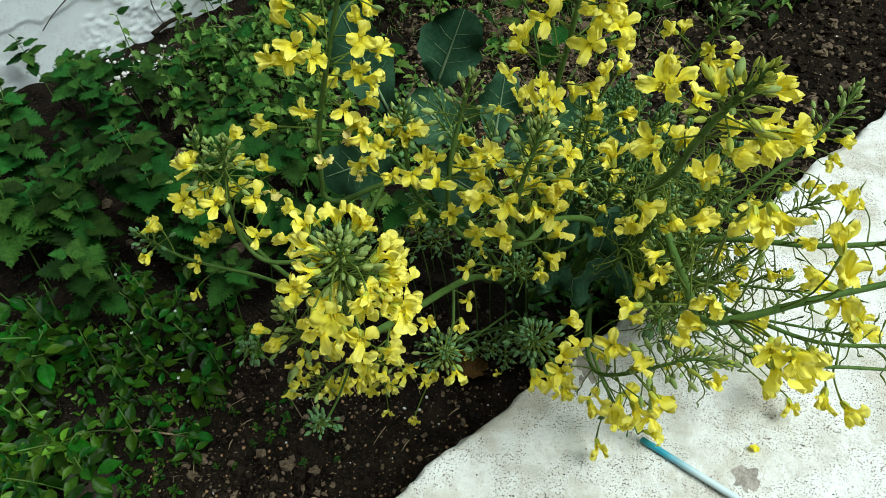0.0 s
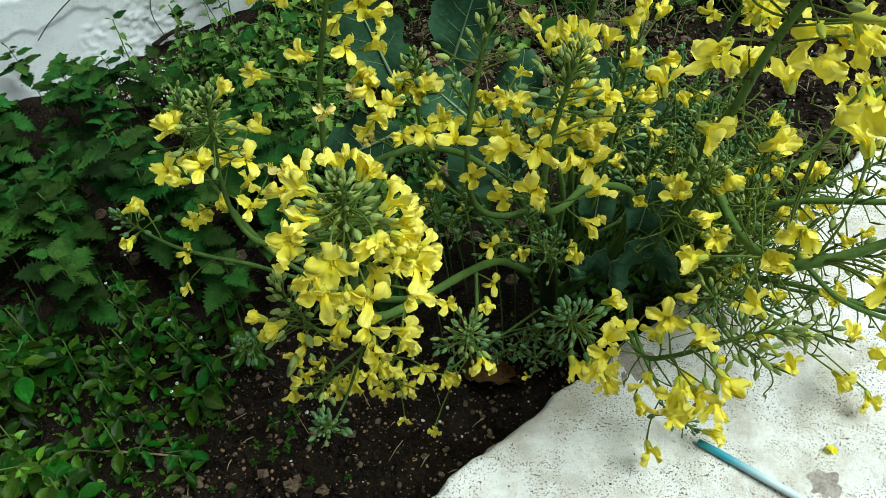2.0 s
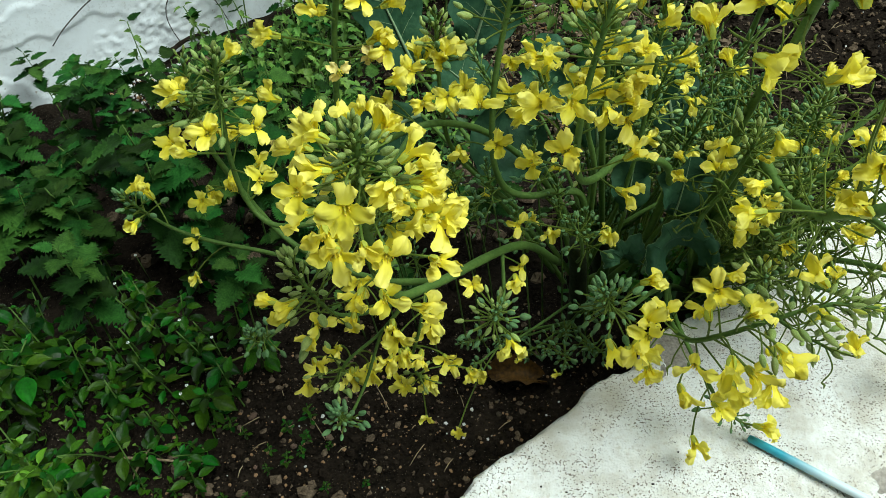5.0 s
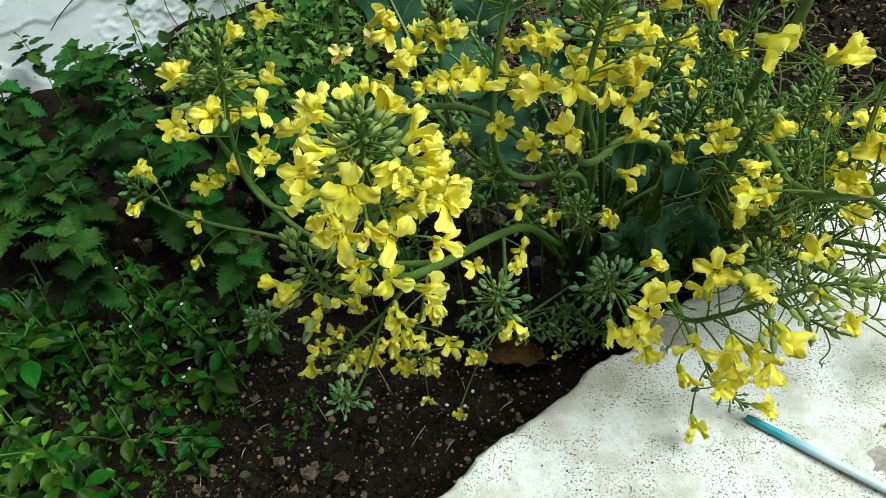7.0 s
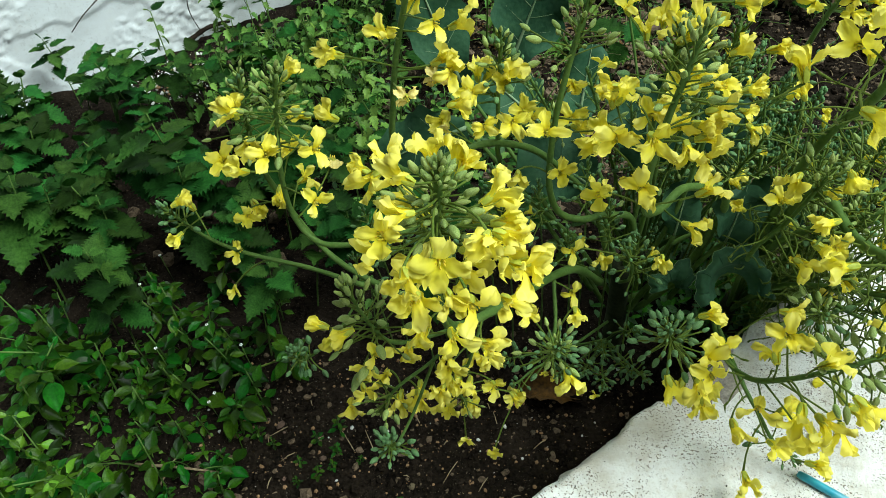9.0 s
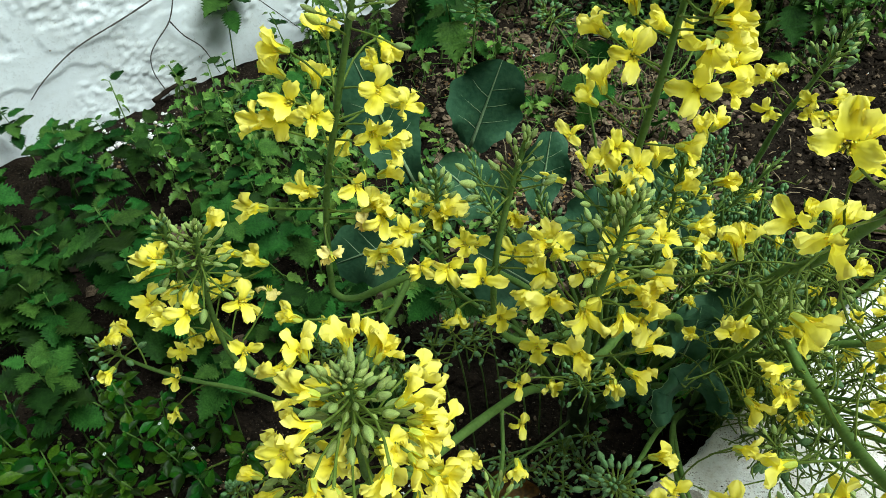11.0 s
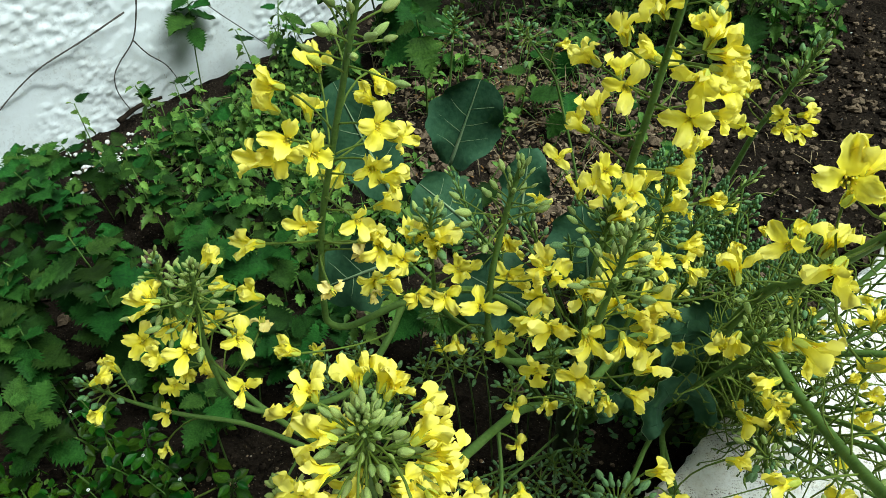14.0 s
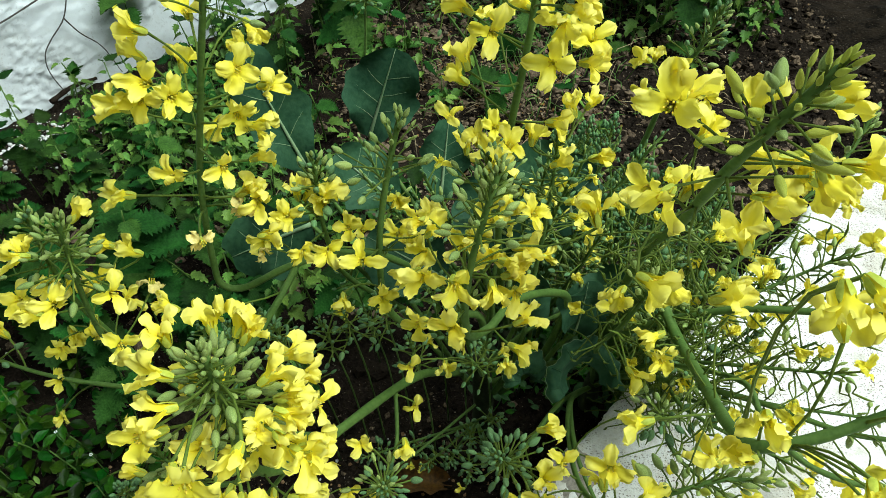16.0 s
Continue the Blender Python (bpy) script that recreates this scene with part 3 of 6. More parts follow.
def add_leaf(plant, root, base, tip, wide, up=(0, 0, 1), droop=0.1, wave=0.12, seed=1, label="", rib_size=1.0):
    """A broccoli leaf: a stalk, a broad wavy blade, a pale midrib and side veins."""
    rng, s = random.Random(seed), Shape()
    root, base, tip = cm(*root), cm(*base), cm(*tip)
    ahead = tip - base
    long = ahead.length
    ahead.normalize()
    side = ahead.cross(Vector(up)).normalized()
    face = side.cross(ahead).normalized()
    wide /= 200
    nu, nv = 28, 12
    a0, a1 = rng.uniform(0, 6), rng.uniform(0, 6)

    def spot(u, v):
        half = wide * (math.sin(math.pi * min(u * 0.90 + 0.07, 1) ** 0.95) ** 0.42) * (0.55 + 0.45 * step(0, 0.45, u)) * (1 + 0.07 * math.sin(13 * u + (2 if v > 0 else 0) + a0) + 0.05 * math.sin(29 * u + (1 if v > 0 else 4) + a1))
        lift = 0.10 * wide * abs(v) + wave * wide * v * v * math.sin(9 * u + a1 + (1.7 if v > 0 else 0)) - droop * long * u * u
        return base + ahead * (u * long) + side * (v * half) + face * lift

    s.sheet([[spot(i / nu, 2 * j / nv - 1) for j in range(nv + 1)] for i in range(nu + 1)], 0)
    under = face * -0.0004
    s.sheet([[spot(i / nu, 1 - 2 * j / nv) + under for j in range(nv + 1)] for i in range(nu + 1)], 0)
    rib = [spot(i / 10, 0) + face * 0.0006 for i in range(11)]
    s.tube(rib, [0.0019 * rib_size * (1 - 0.9 * i / 10) for i in range(11)], 6, 1)
    for k in range(1, 4):
        for sign in (-1, 1):
            u = 0.06 + 0.19 * k + 0.04 * sign
            s.tube([spot(u + 0.13 * f, sign * 0.7 * f) + face * 0.0001 for f in (0, 0.33, 0.66, 1)], [0.0004, 0.0003, 0.0002, 0.0001], 4, 1 if rib_size == 1.0 else 0)
    mid = root.lerp(base, 0.5) + Vector((0, 0, 0.01))
    stalk = curve_through([root, mid, base], 5)
    s.tube(stalk, [0.0024 - 0.0008 * i / (len(stalk) - 1) for i in range(len(stalk))], 7, 2)
    part("leaf", s.mesh("leaf", [LEAF, VEIN, STEM]), plant, inverse=Matrix.Translation(plant.location).inverted(), label=label)


# ---- the flowering broccoli plants ----
main = thing("broccoli_plant", cm(8, 43, 0), "bolted broccoli plant in full yellow flower beside a white kerb", "plant", "broccoli plants in flower")
side_plant = thing("broccoli_plant", cm(18.6, 44.6, 0), "bolted broccoli plant whose flowering stems lean over a white kerb", "plant", "broccoli plants in flower")
back_plant = thing("broccoli_plant", cm(12, 52, 0), "bolted broccoli plant with tall yellow flower spikes in dark soil", "plant", "broccoli plants in flower")
CROWN, CROWN2, ROOT = (8, 43, 9), (18, 43.6, 7), (20.5, 43.5, -1)

trunk = Shape()
trunk.tube(curve_through([cm(8, 43, -3), cm(8.3, 43, 4), cm(8, 43, 10), cm(7.5, 42.5, 15)]), [0.011 - 0.00015 * i for i in range(25)], 10)
part("trunk", trunk.mesh("trunk", [TRUNK]), main, inverse=Matrix.Translation(main.location).inverted(), label="thick woody grey-green stem of the plant")
trunk = Shape()
trunk.tube(curve_through([cm(18.6, 44.6, -3), cm(18.4, 44.3, 2), cm(18, 43.6, 7), cm(17.8, 43.0, 10)]), [0.010 - 0.00015 * i for i in range(25)], 10)
part("trunk", trunk.mesh("trunk", [TRUNK]), side_plant, inverse=Matrix.Translation(side_plant.location).inverted(), label="thick woody grey-green stem of the plant")
trunk = Shape()
trunk.tube(curve_through([cm(12, 52, -3), cm(11.6, 51, 4), cm(11, 49, 9)]), [0.009 - 0.0001 * i for i in range(17)], 10)
part("trunk", trunk.mesh("trunk", [TRUNK]), back_plant, inverse=Matrix.Translation(back_plant.location).inverted(), label="thick woody grey-green stem of the plant")

# tall spike behind the front head
k = Stalk(main, [CROWN, (5.5, 46.5, 17), (1.0, 44.8, 24.0), (-2.5, 42.4, 27.4), (-5.3, 41.0, 28.0), (-8.4, 40.6, 26.6), (-9.75, 40.5, 27.2), (-9.8, 40.5, 29), (-9.6, 40.5, 31.5), (-9.0, 40.5, 36), (-7.8, 40.5, 41.1), (-6.7, 40.5, 45.4), (-5.4, 40.8, 50.5)], 0.66, 0.38, 11)
k.blooms([(-10.7, 41.5, 44.7, 1, -160, 27, 1), (-11.1, 41.9, 43.4, 1, -175, 45, 1), (-8.5, 44.5, 43.9, 0, -107, 70, 1), (-9.2, 44.3, 41.6, 1, 77, 71, 1), (-9.4, 38.4, 43.7, 0, -89, 38, 1), (-11.4, 38.7, 42.4, 1, -160, 36, 1), (-9.9, 38.4, 42.7, 0, -97, 20, 1), (-8.1, 37.7, 43.3, 0, -57, 20, 1), (-8.1, 42.0, 38.0, 1, -120, -25, 1), (-6.2, 43.5, 42.4, 1, -171, 43, 1), (-5.2, 38.8, 43.9, 0, -48, 17, 1), (-4.2, 40.8, 41.6, 0, -19, 10, 1)])
k.blooms([(-5.7, 38.7, 41.4, 0, -86, 9, 1), (-4.5, 38.7, 40.7, 1, -15, 2, 1), (-4.9, 40.0, 38.0, 1, 2, 19, 1), (-6.4, 36.8, 39.8, 0, -54, 15, 0.85), (-9.4, 37.7, 38.8, 0, -119, 41, 0.85), (-12.7, 38.0, 37.4, 1, -162, 22, 1), (-8.0, 35.2, 36.3, 3, -66, 13, 0.8), (-6.0, 39.6, 36.1, 1, 9, 26, 1), (-5.8, 38.9, 35.6, 0, -68, 21, 1), (-6.7, 40.8, 30.4, 1, -110, 23, 0.95), (-6.5, 39.7, 30.5, 3, -71, 9, 0.8), (-5.1, 43.9, 42.8, 2, -46, -29, 1)])
k.blooms([(-6.8, 38.5, 35.2, 3, -109, 21, 0.95)])
k.buds(26, 2.6, 1.2, BUDS + RIPE, depth=5)
k.done()

# left spikes
k = Stalk(main, [(-5.0, 41.0, 27.8), (-6.0, 38.4, 27.6), (-8, 36.6, 25.6), (-10.8, 36.0, 24.6), (-14.4, 36.2, 24.0), (-16.2, 37, 25.4), (-16.6, 37.4, 28.8), (-16.0, 37.2, 33.4), (-15.3, 36.8, 37)], 0.55, 0.36, 12)
k.blooms([(-18.7, 35.2, 31.3, 1, -142, 28, 1), (-16.0, 34.1, 33.6, 0, -61, 43, 1), (-17.1, 37.9, 30.4, 1, -64, -29, 0.9), (-16.0, 39.0, 30.1, 0, -41, 56, 1), (-13.4, 35.3, 32.9, 0, -38, 31, 1), (-17.3, 37.9, 26.6, 2, -93, -22, 1), (-13.7, 34.1, 29.8, 0, -48, 16, 1), (-13.5, 38.0, 33.3, 1, -167, 33, 1), (-15.5, 39.9, 32.0, 2, -165, 34, 1), (-13.9, 40.6, 28.0, 3, 66, 58, 0.9), (-14.7, 38.3, 36.4, 1, 41, 37, 0.9), (-11.5, 35.4, 31.5, 1, -167, 38, 1)])
k.buds(46, 2.4, 0.88, spread=105, depth=4.6)
k.done()
k = Stalk(main, [(-3.0, 31.3, 23.3), (-8, 33.4, 21.4), (-14.5, 38, 20.6), (-18.2, 39.4, 27), (-18.6, 39.4, 31), (-18.3, 39.4, 35.2)], 0.6, 0.35, 13)
k.blooms([(-18.6, 36.5, 34.7, 1, -148, 26, 1), (-19.9, 37.2, 30.6, 0, -75, 52, 1), (-19.6, 37.5, 25.3, 0, -70, 2, 0.85), (-19.3, 39.0, 24.5, 2, -51, -16, 1), (-18.3, 37.7, 31.0, 1, -71, 18, 1), (-18.6, 37.8, 34.2, 2, 136, 72, 1)])
k.fill(1, 0.6, 0.8, 2.2, 0.85)
k.buds(44, 2.2, 0.8, BUDS + BLUES[:1], 105, 4.4)
k.done()
k = Stalk(main, [(-12, 35.4, 20.6), (-16.5, 37.8, 19.8), (-20.5, 38.2, 20.8), (-23.2, 38.3, 22.4), (-25.2, 37.6, 26.2)], 0.45, 0.25, 14)
k.blooms([(-24.9, 40.5, 24.0, 2, 153, 58, 1), (-21.5, 38.2, 21.1, 0, -73, 36, 0.75), (-22.3, 37.2, 17.7, 1, -87, -1, 0.65)])
k.flowers([(-24.4, 36.2, 24.4, 2), (-23.4, 37.2, 27.2, 2)], 0.8)
k.buds(28, 1.5, 0.75, BLUES, 85, 2.8)
k.done()

# the large head in front
k = Stalk(main, [(6, 42, 13), (2.2, 37.0, 20.4), (-3.4, 30.9, 23.6), (-5.6, 28.4, 25.4), (-6.4, 27.2, 28.6), (-6.4, 27, 32), (-6.3, 26.8, 35.5), (-6.1, 26.4, 39.2)], 0.78, 0.5, 15)
k.blooms([(-8.1, 24.5, 38.3, 1, -154, 17, 1), (-8.5, 23.7, 37.9, 0, -115, 35, 1), (-9.5, 25.3, 35.1, 1, -146, 18, 1.1), (-5.9, 20.9, 39.3, 0, -75, 11, 1.1), (-7.5, 22.9, 35.8, 0, -79, -13, 1), (-8.0, 25.4, 39.8, 1, -175, 34, 1), (-9.7, 28.1, 36.7, 1, -134, -7, 1), (-8.6, 29.0, 37.9, 1, 119, 70, 1), (-3.3, 26.5, 38.0, 1, 21, 33, 1.1), (-2.8, 26.2, 36.3, 1, 1, 11, 1), (-2.8, 25.2, 36.0, 1, -25, -8, 1), (-4.3, 21.4, 39.7, 1, -100, 11, 0.9)])
k.blooms([(-2.4, 23.5, 36.0, 0, -40, 10, 1.1), (-4.6, 21.5, 35.9, 0, -73, 6, 1), (-2.7, 25.4, 31.3, 0, -45, 4, 1), (-5.5, 24.0, 30.1, 0, -68, -5, 1), (-7.4, 25.0, 28.8, 1, -111, -7, 1), (-3.5, 25.4, 27.7, 1, -22, 7, 1), (-6.7, 29.7, 37.7, 1, 102, 52, 1), (-5.3, 29.7, 37.5, 1, 57, 51, 1), (-4.8, 29.3, 37.3, 1, 41, 45, 1), (-3.3, 29.9, 34.2, 1, 7, 19, 1), (-2.4, 28.2, 32.2, 0, -26, 20, 1), (-3.2, 27.2, 33.6, 1, -25, 10, 1)])
k.blooms([(-4.2, 25.1, 35.2, 1, -67, -6, 1), (-7.2, 26.5, 32.9, 0, -92, 24, 1.1), (-8.4, 28.9, 34.0, 1, -160, 31, 1), (-1.7, 23.8, 36.2, 1, -8, 12, 1), (-3.1, 23.8, 36.3, 1, -54, 13, 1), (-7.1, 22.3, 35.2, 0, -83, -2, 1.1), (-5.5, 21.6, 36.0, 1, -71, -4, 0.8), (-2.8, 29.2, 33.1, 1, -8, 12, 1), (-7.9, 28.2, 34.5, 1, -113, 28, 1)])
k.fill(8, 0.76, 0.9, 2.2, 0.95, BELL)
k.buds(70, 2.3, 1.02, BUDS, 114, 4.4)
k.done()

# low flowers hanging under the large head
k = Stalk(main, [(-3.4, 30.9, 23.4), (-6.5, 30.0, 22.6), (-9.2, 28.8, 23.2), (-10.4, 28.2, 25.6), (-11.6, 28.8, 28.2)], 0.36, 0.26, 16)
k.blooms([(-8.3, 30.0, 24.7, 0, -97, 28, 0.9), (-12.9, 28.2, 24.0, 2, -94, -25, 1), (-10.0, 26.3, 25.4, 0, -55, 25, 0.8), (-10.8, 25.9, 24.2, 1, -114, -2, 0.9)])
k.flowers([(-14.2, 29.9, 23.6, 2), (-12.2, 27.4, 25.8, 2)], 0.95)
k.buds(40, 2.6, 1.15, BUDS, 105, 4.0)
k.done()
k = Stalk(main, [(-5.0, 29.0, 24.8), (-7.0, 28.4, 22.0), (-9.4, 27.6, 20.0), (-10.6, 27.4, 17.6)], 0.3, 0.22, 17)
k.blooms([(-11.3, 27.3, 20.0, 0, -65, -3, 0.85), (-12.8, 28.5, 16.0, 0, -86, 17, 0.85), (-9.3, 27.2, 18.4, 1, -86, -1, 0.95), (-8.0, 27.4, 18.5, 2, -78, -23, 1), (-6.7, 26.5, 21.1, 1, -116, 4, 0.8)])
k.blooms([(-9.6, 29.0, 16.1, 1, -100, -8, 0.8), (-10.2, 28.5, 19.9, 0, -110, 10, 0.75), (-8.0, 28.5, 17.8, 1, -85, -15, 0.9), (-8.4, 27.0, 24.4, 1, -95, 0, 0.9)])
k.buds(22, 2.0, 0.8, None, 80, 2.2)
k.done()
k = Stalk(main, [(-4.0, 30.2, 24.0), (-4.8, 29.4, 20.5), (-5.6, 29.8, 16.5), (-5.0, 30.6, 13.0)], 0.28, 0.2, 18)
k.blooms([(-4.3, 29.7, 19.8, 1, -81, 8, 1), (-5.4, 27.7, 19.8, 1, -75, 0, 1), (-6.0, 27.6, 22.1, 0, -92, 25, 0.9), (-6.8, 30.9, 12.5, 0, -86, 12, 0.85), (-4.8, 31.5, 11.2, 0, -85, 39, 0.9), (-3.1, 33.6, 10.7, 0, -79, 35, 0.9), (-5.1, 29.6, 9.4, 0, -88, 15, 0.55)])
k.blooms([(-6.0, 28.5, 18.6, 1, -80, 0, 0.9), (-6.3, 29.5, 14.1, 0, -95, 15, 0.8), (-4.7, 30.0, 13.3, 1, -75, -10, 0.8), (-4.9, 28.5, 18.2, 1, -100, -20, 0.9), (-3.1, 29.0, 17.8, 0, -70, 10, 0.8), (-1.4, 30.5, 13.5, 1, -60, -5, 0.8), (-6.2, 27.5, 22.8, 1, -90, -10, 0.95), (-3.7, 27.2, 24.4, 0, -60, 5, 0.9)])
k.buds(12, 1.6, 0.7)
k.done()
k = Stalk(main, [(-7.0, 28.4, 22.0), (-8.4, 26.6, 18.6), (-9.6, 25.0, 17.2), (-9.9, 24.4, 19.2)], 0.26, 0.2, 19)
k.buds(44, 1.2, 0.72, BLUES, 105, 2.6)
k.done()
k = Stalk(main, [(-12, 35.4, 20.4), (-14.4, 33.2, 17.6), (-16.5, 31.8, 16.8), (-17.0, 31.6, 18.4)], 0.24, 0.2, 20)
k.buds(44, 1.2, 0.66, BLUES, 105, 2.4)
k.done()
k = Stalk(main, [(0.9, 35.4, 21.4), (0.8, 32.0, 20.6), (0.0, 28.8, 22), (0.2, 26.6, 26.2)], 0.34, 0.25, 21)
k.blooms([(1.0, 26.0, 22.9, 1, -80, -8, 1), (-1.2, 30.4, 23.8, 0, -89, 38, 0.7), (2.2, 34.3, 21.0, 0, -77, 25, 0.75), (1.5, 28.9, 25.3, 1, -79, -9, 0.8)])
k.buds(44, 1.9, 0.8, BLUES + BUDS, 115, 3.4)
k.done()

# middle spikes
k = Stalk(main, [CROWN, (4, 46, 14), (-2.0, 44, 23), (-2.9, 41.8, 30), (-2.9, 41.6, 36)], 0.55, 0.3, 22)
k.blooms([(-4.7, 40.1, 33.3, 0, -104, 47, 0.95), (-5.0, 38.0, 34.0, 1, -8, 16, 1), (-4.3, 42.2, 33.7, 1, 129, 83, 1), (-3.9, 38.2, 32.0, 0, -94, 24, 0.8), (-2.1, 41.1, 34.1, 1, -15, 46, 1), (-1.4, 40.9, 31.3, 0, -123, 44, 0.9), (-0.5, 42.1, 29.8, 0, -59, 44, 0.9), (-3.3, 42.1, 33.5, 1, 9, 55, 0.9), (-2.7, 40.5, 33.5, 1, -112, 13, 0.85)])
k.buds(34, 2.0, 0.9, BUDS + BLUES[:1], 90, 3.6)
k.done()
k = Stalk(main, [CROWN, (7.4, 41.6, 20), (5.4, 40.8, 22.0), (3.2, 39.8, 22.6), (1.5, 39.4, 23.6), (0.6, 39.2, 25.8), (0.4, 39.4, 28.5), (0.6, 39.8, 32.2), (1.3, 40.6, 36), (2.0, 41.2, 38.8)], 0.7, 0.4, 23)
k.blooms([(3.5, 39.4, 33.7, 1, 131, 67, 1), (2.8, 37.0, 32.9, 1, -127, 37, 1), (-2.3, 37.2, 33.1, 0, -89, 31, 1), (1.6, 40.3, 31.1, 0, -95, 35, 1), (2.6, 40.3, 30.3, 1, -39, 19, 1), (-0.4, 36.3, 33.2, 0, -92, 49, 1.1), (-1.8, 36.5, 29.2, 1, -90, -9, 0.8), (0.6, 35.7, 30.6, 0, -85, 34, 0.9), (1.7, 41.6, 32.4, 1, -94, 7, 0.9)])
k.buds(28, 2.6, 1.0, None, 80, 3.8)
k.done()
k = Stalk(main, [CROWN, (12, 42.4, 13), (13.2, 41, 21), (12.4, 39.8, 25), (8.8, 37.4, 27.8), (6.7, 35, 28.3), (5.4, 33.6, 29.4), (5.0, 33.3, 31.5), (5.0, 33.3, 33.5), (5.3, 33.4, 36.6), (6.4, 34.4, 41)], 0.75, 0.4, 24)
k.blooms([(10.5, 32.8, 40.2, 1, 107, 54, 1.1), (5.0, 35.2, 34.9, 0, -98, 11, 1), (3.6, 35.8, 36.4, 1, 3, 65, 1), (2.7, 32.9, 35.4, 0, -104, 26, 1), (1.9, 34.9, 33.2, 1, -138, 8, 1), (4.2, 31.4, 36.3, 0, -90, 6, 1.1), (2.4, 33.5, 30.9, 0, -145, 17, 1), (4.0, 31.1, 33.6, 0, -108, 35, 1), (8.4, 32.7, 28.8, 1, -41, 6, 1), (7.5, 32.4, 34.3, 0, -88, 21, 1), (8.3, 33.4, 36.7, 1, -26, 20, 1.1), (6.4, 34.7, 34.8, 0, -122, 31, 1)])
k.blooms([(8.4, 32.6, 32.3, 1, 2, 36, 1), (6.1, 31.4, 35.4, 1, -89, -17, 0.9), (5.7, 35.6, 35.2, 1, -71, 20, 1), (2.3, 35.8, 36.4, 1, -160, 6, 0.95), (7.6, 32.5, 35.9, 1, -15, 27, 1), (7.3, 32.8, 36.2, 2, -35, 12, 1)])
k.buds(40, 2.2, 0.9, None, 82, 4.2)
k.done()
k = Stalk(main, [CROWN, (8, 41.5, 22), (6.6, 39.5, 29), (6.3, 38.6, 34), (6.7, 38.6, 38.5)], 0.55, 0.32, 25)
k.blooms([(6.9, 40.2, 37.3, 0, -151, 43, 0.95), (7.9, 39.7, 38.1, 0, -58, 60, 1), (7.2, 38.0, 38.3, 1, -6, 35, 1), (8.8, 36.2, 36.3, 0, -61, 44, 1), (7.2, 36.5, 36.6, 1, -115, 0, 1), (6.5, 35.9, 36.1, 0, -119, 18, 0.9)])
k.buds(36, 2.1, 0.85, BUDS + BLUES, 82, 3.6)
k.done()
k = Stalk(main, [CROWN, (10.5, 42.5, 20), (11.3, 42.8, 28), (11.5, 43.2, 36)], 0.5, 0.3, 26)
k.blooms([(11.6, 42.6, 38.7, 1, 138, 64, 1), (14.3, 46.2, 36.1, 1, -9, 61, 0.9), (10.1, 43.6, 36.0, 1, 59, 66, 1), (12.3, 45.4, 32.7, 1, 67, 75, 0.9), (11.8, 41.8, 35.0, 1, -10, 31, 1), (14.2, 42.5, 34.5, 2, -25, 28, 1), (14.2, 41.7, 28.6, 1, -59, -2, 0.9), (12.4, 40.1, 33.4, 2, -17, 32, 1)])
k.fill(3, 0.5, 0.8, 2.2, 0.8)
k.buds(34, 2.4, 0.75, BLUES, 85, 5.5)
k.done()
# small low flowers round the crown
k = Stalk(main, [(7.5, 42, 13), (7.2, 39, 17), (6.6, 37.4, 20.5), (5.6, 36.8, 23)], 0.35, 0.22, 27)
k.blooms([(2.0, 35.3, 24.1, 0, -80, 24, 0.75), (4.3, 36.7, 21.6, 1, -94, 1, 0.75), (8.3, 36.6, 21.4, 1, -108, -6, 0.75)])
k.flowers([(8.8, 38.2, 19.7)], 0.75)
k.buds(20, 1.7, 0.6, BLUES, 95, 3)
k.done()

# small bud shoots low between the stems
for n, (x, y, z) in enumerate(((-9, 44.5, 19), (-1.2, 43.5, 20), (-12.5, 45.5, 17), (-3, 49.5, 19), (-6.5, 41.5, 17), (-14, 41.5, 17), (0, 41, 25), (3.4, 42, 26), (5, 40, 24), (2, 38.5, 23), (-2.6, 40.5, 25), (7, 38.6, 22), (-10, 39, 24), (-12.5, 41, 22.5), (-6.8, 39, 24.5), (-4, 40, 23.5), (-9, 42.6, 22))):
    k = Stalk(main, [(x + 2, y + 2.5, 0.5), (x + 1.2, y + 1.5, z * 0.55), (x, y, z)], 0.2, 0.14, 80 + n)
    k.fill(n % 2, 0.8, 0.95, 1.5, 0.6)
    k.buds(28, 1.7, 0.66, BLUES, 100, 5)
    k.done()

# low bud shoots close over the soil beneath the plant
for n, (x, y, z) in enumerate(((4.6, 37.0, 7.0), (6.6, 38.6, 7.5), (2.6, 37.6, 6.0), (8.6, 36.8, 7.5), (9.6, 35.4, 8.5), (0.6, 38.4, 7.0), (9.0, 38.8, 10.5), (-2.6, 37.6, 8.0), (6.2, 35.4, 7.5))):
    k = Stalk(main, [(7.6, 42, 5), ((x + 7) / 2, (y + 42) / 2, z * 0.8), (x, y, z)], 0.3, 0.16, 160 + n)
    k.fill(n % 3 // 2, 0.85, 0.98, 1.2, 0.5)
    k.buds(24, 1.2, 0.66, BLUES, 115, 2.6)
    k.done()

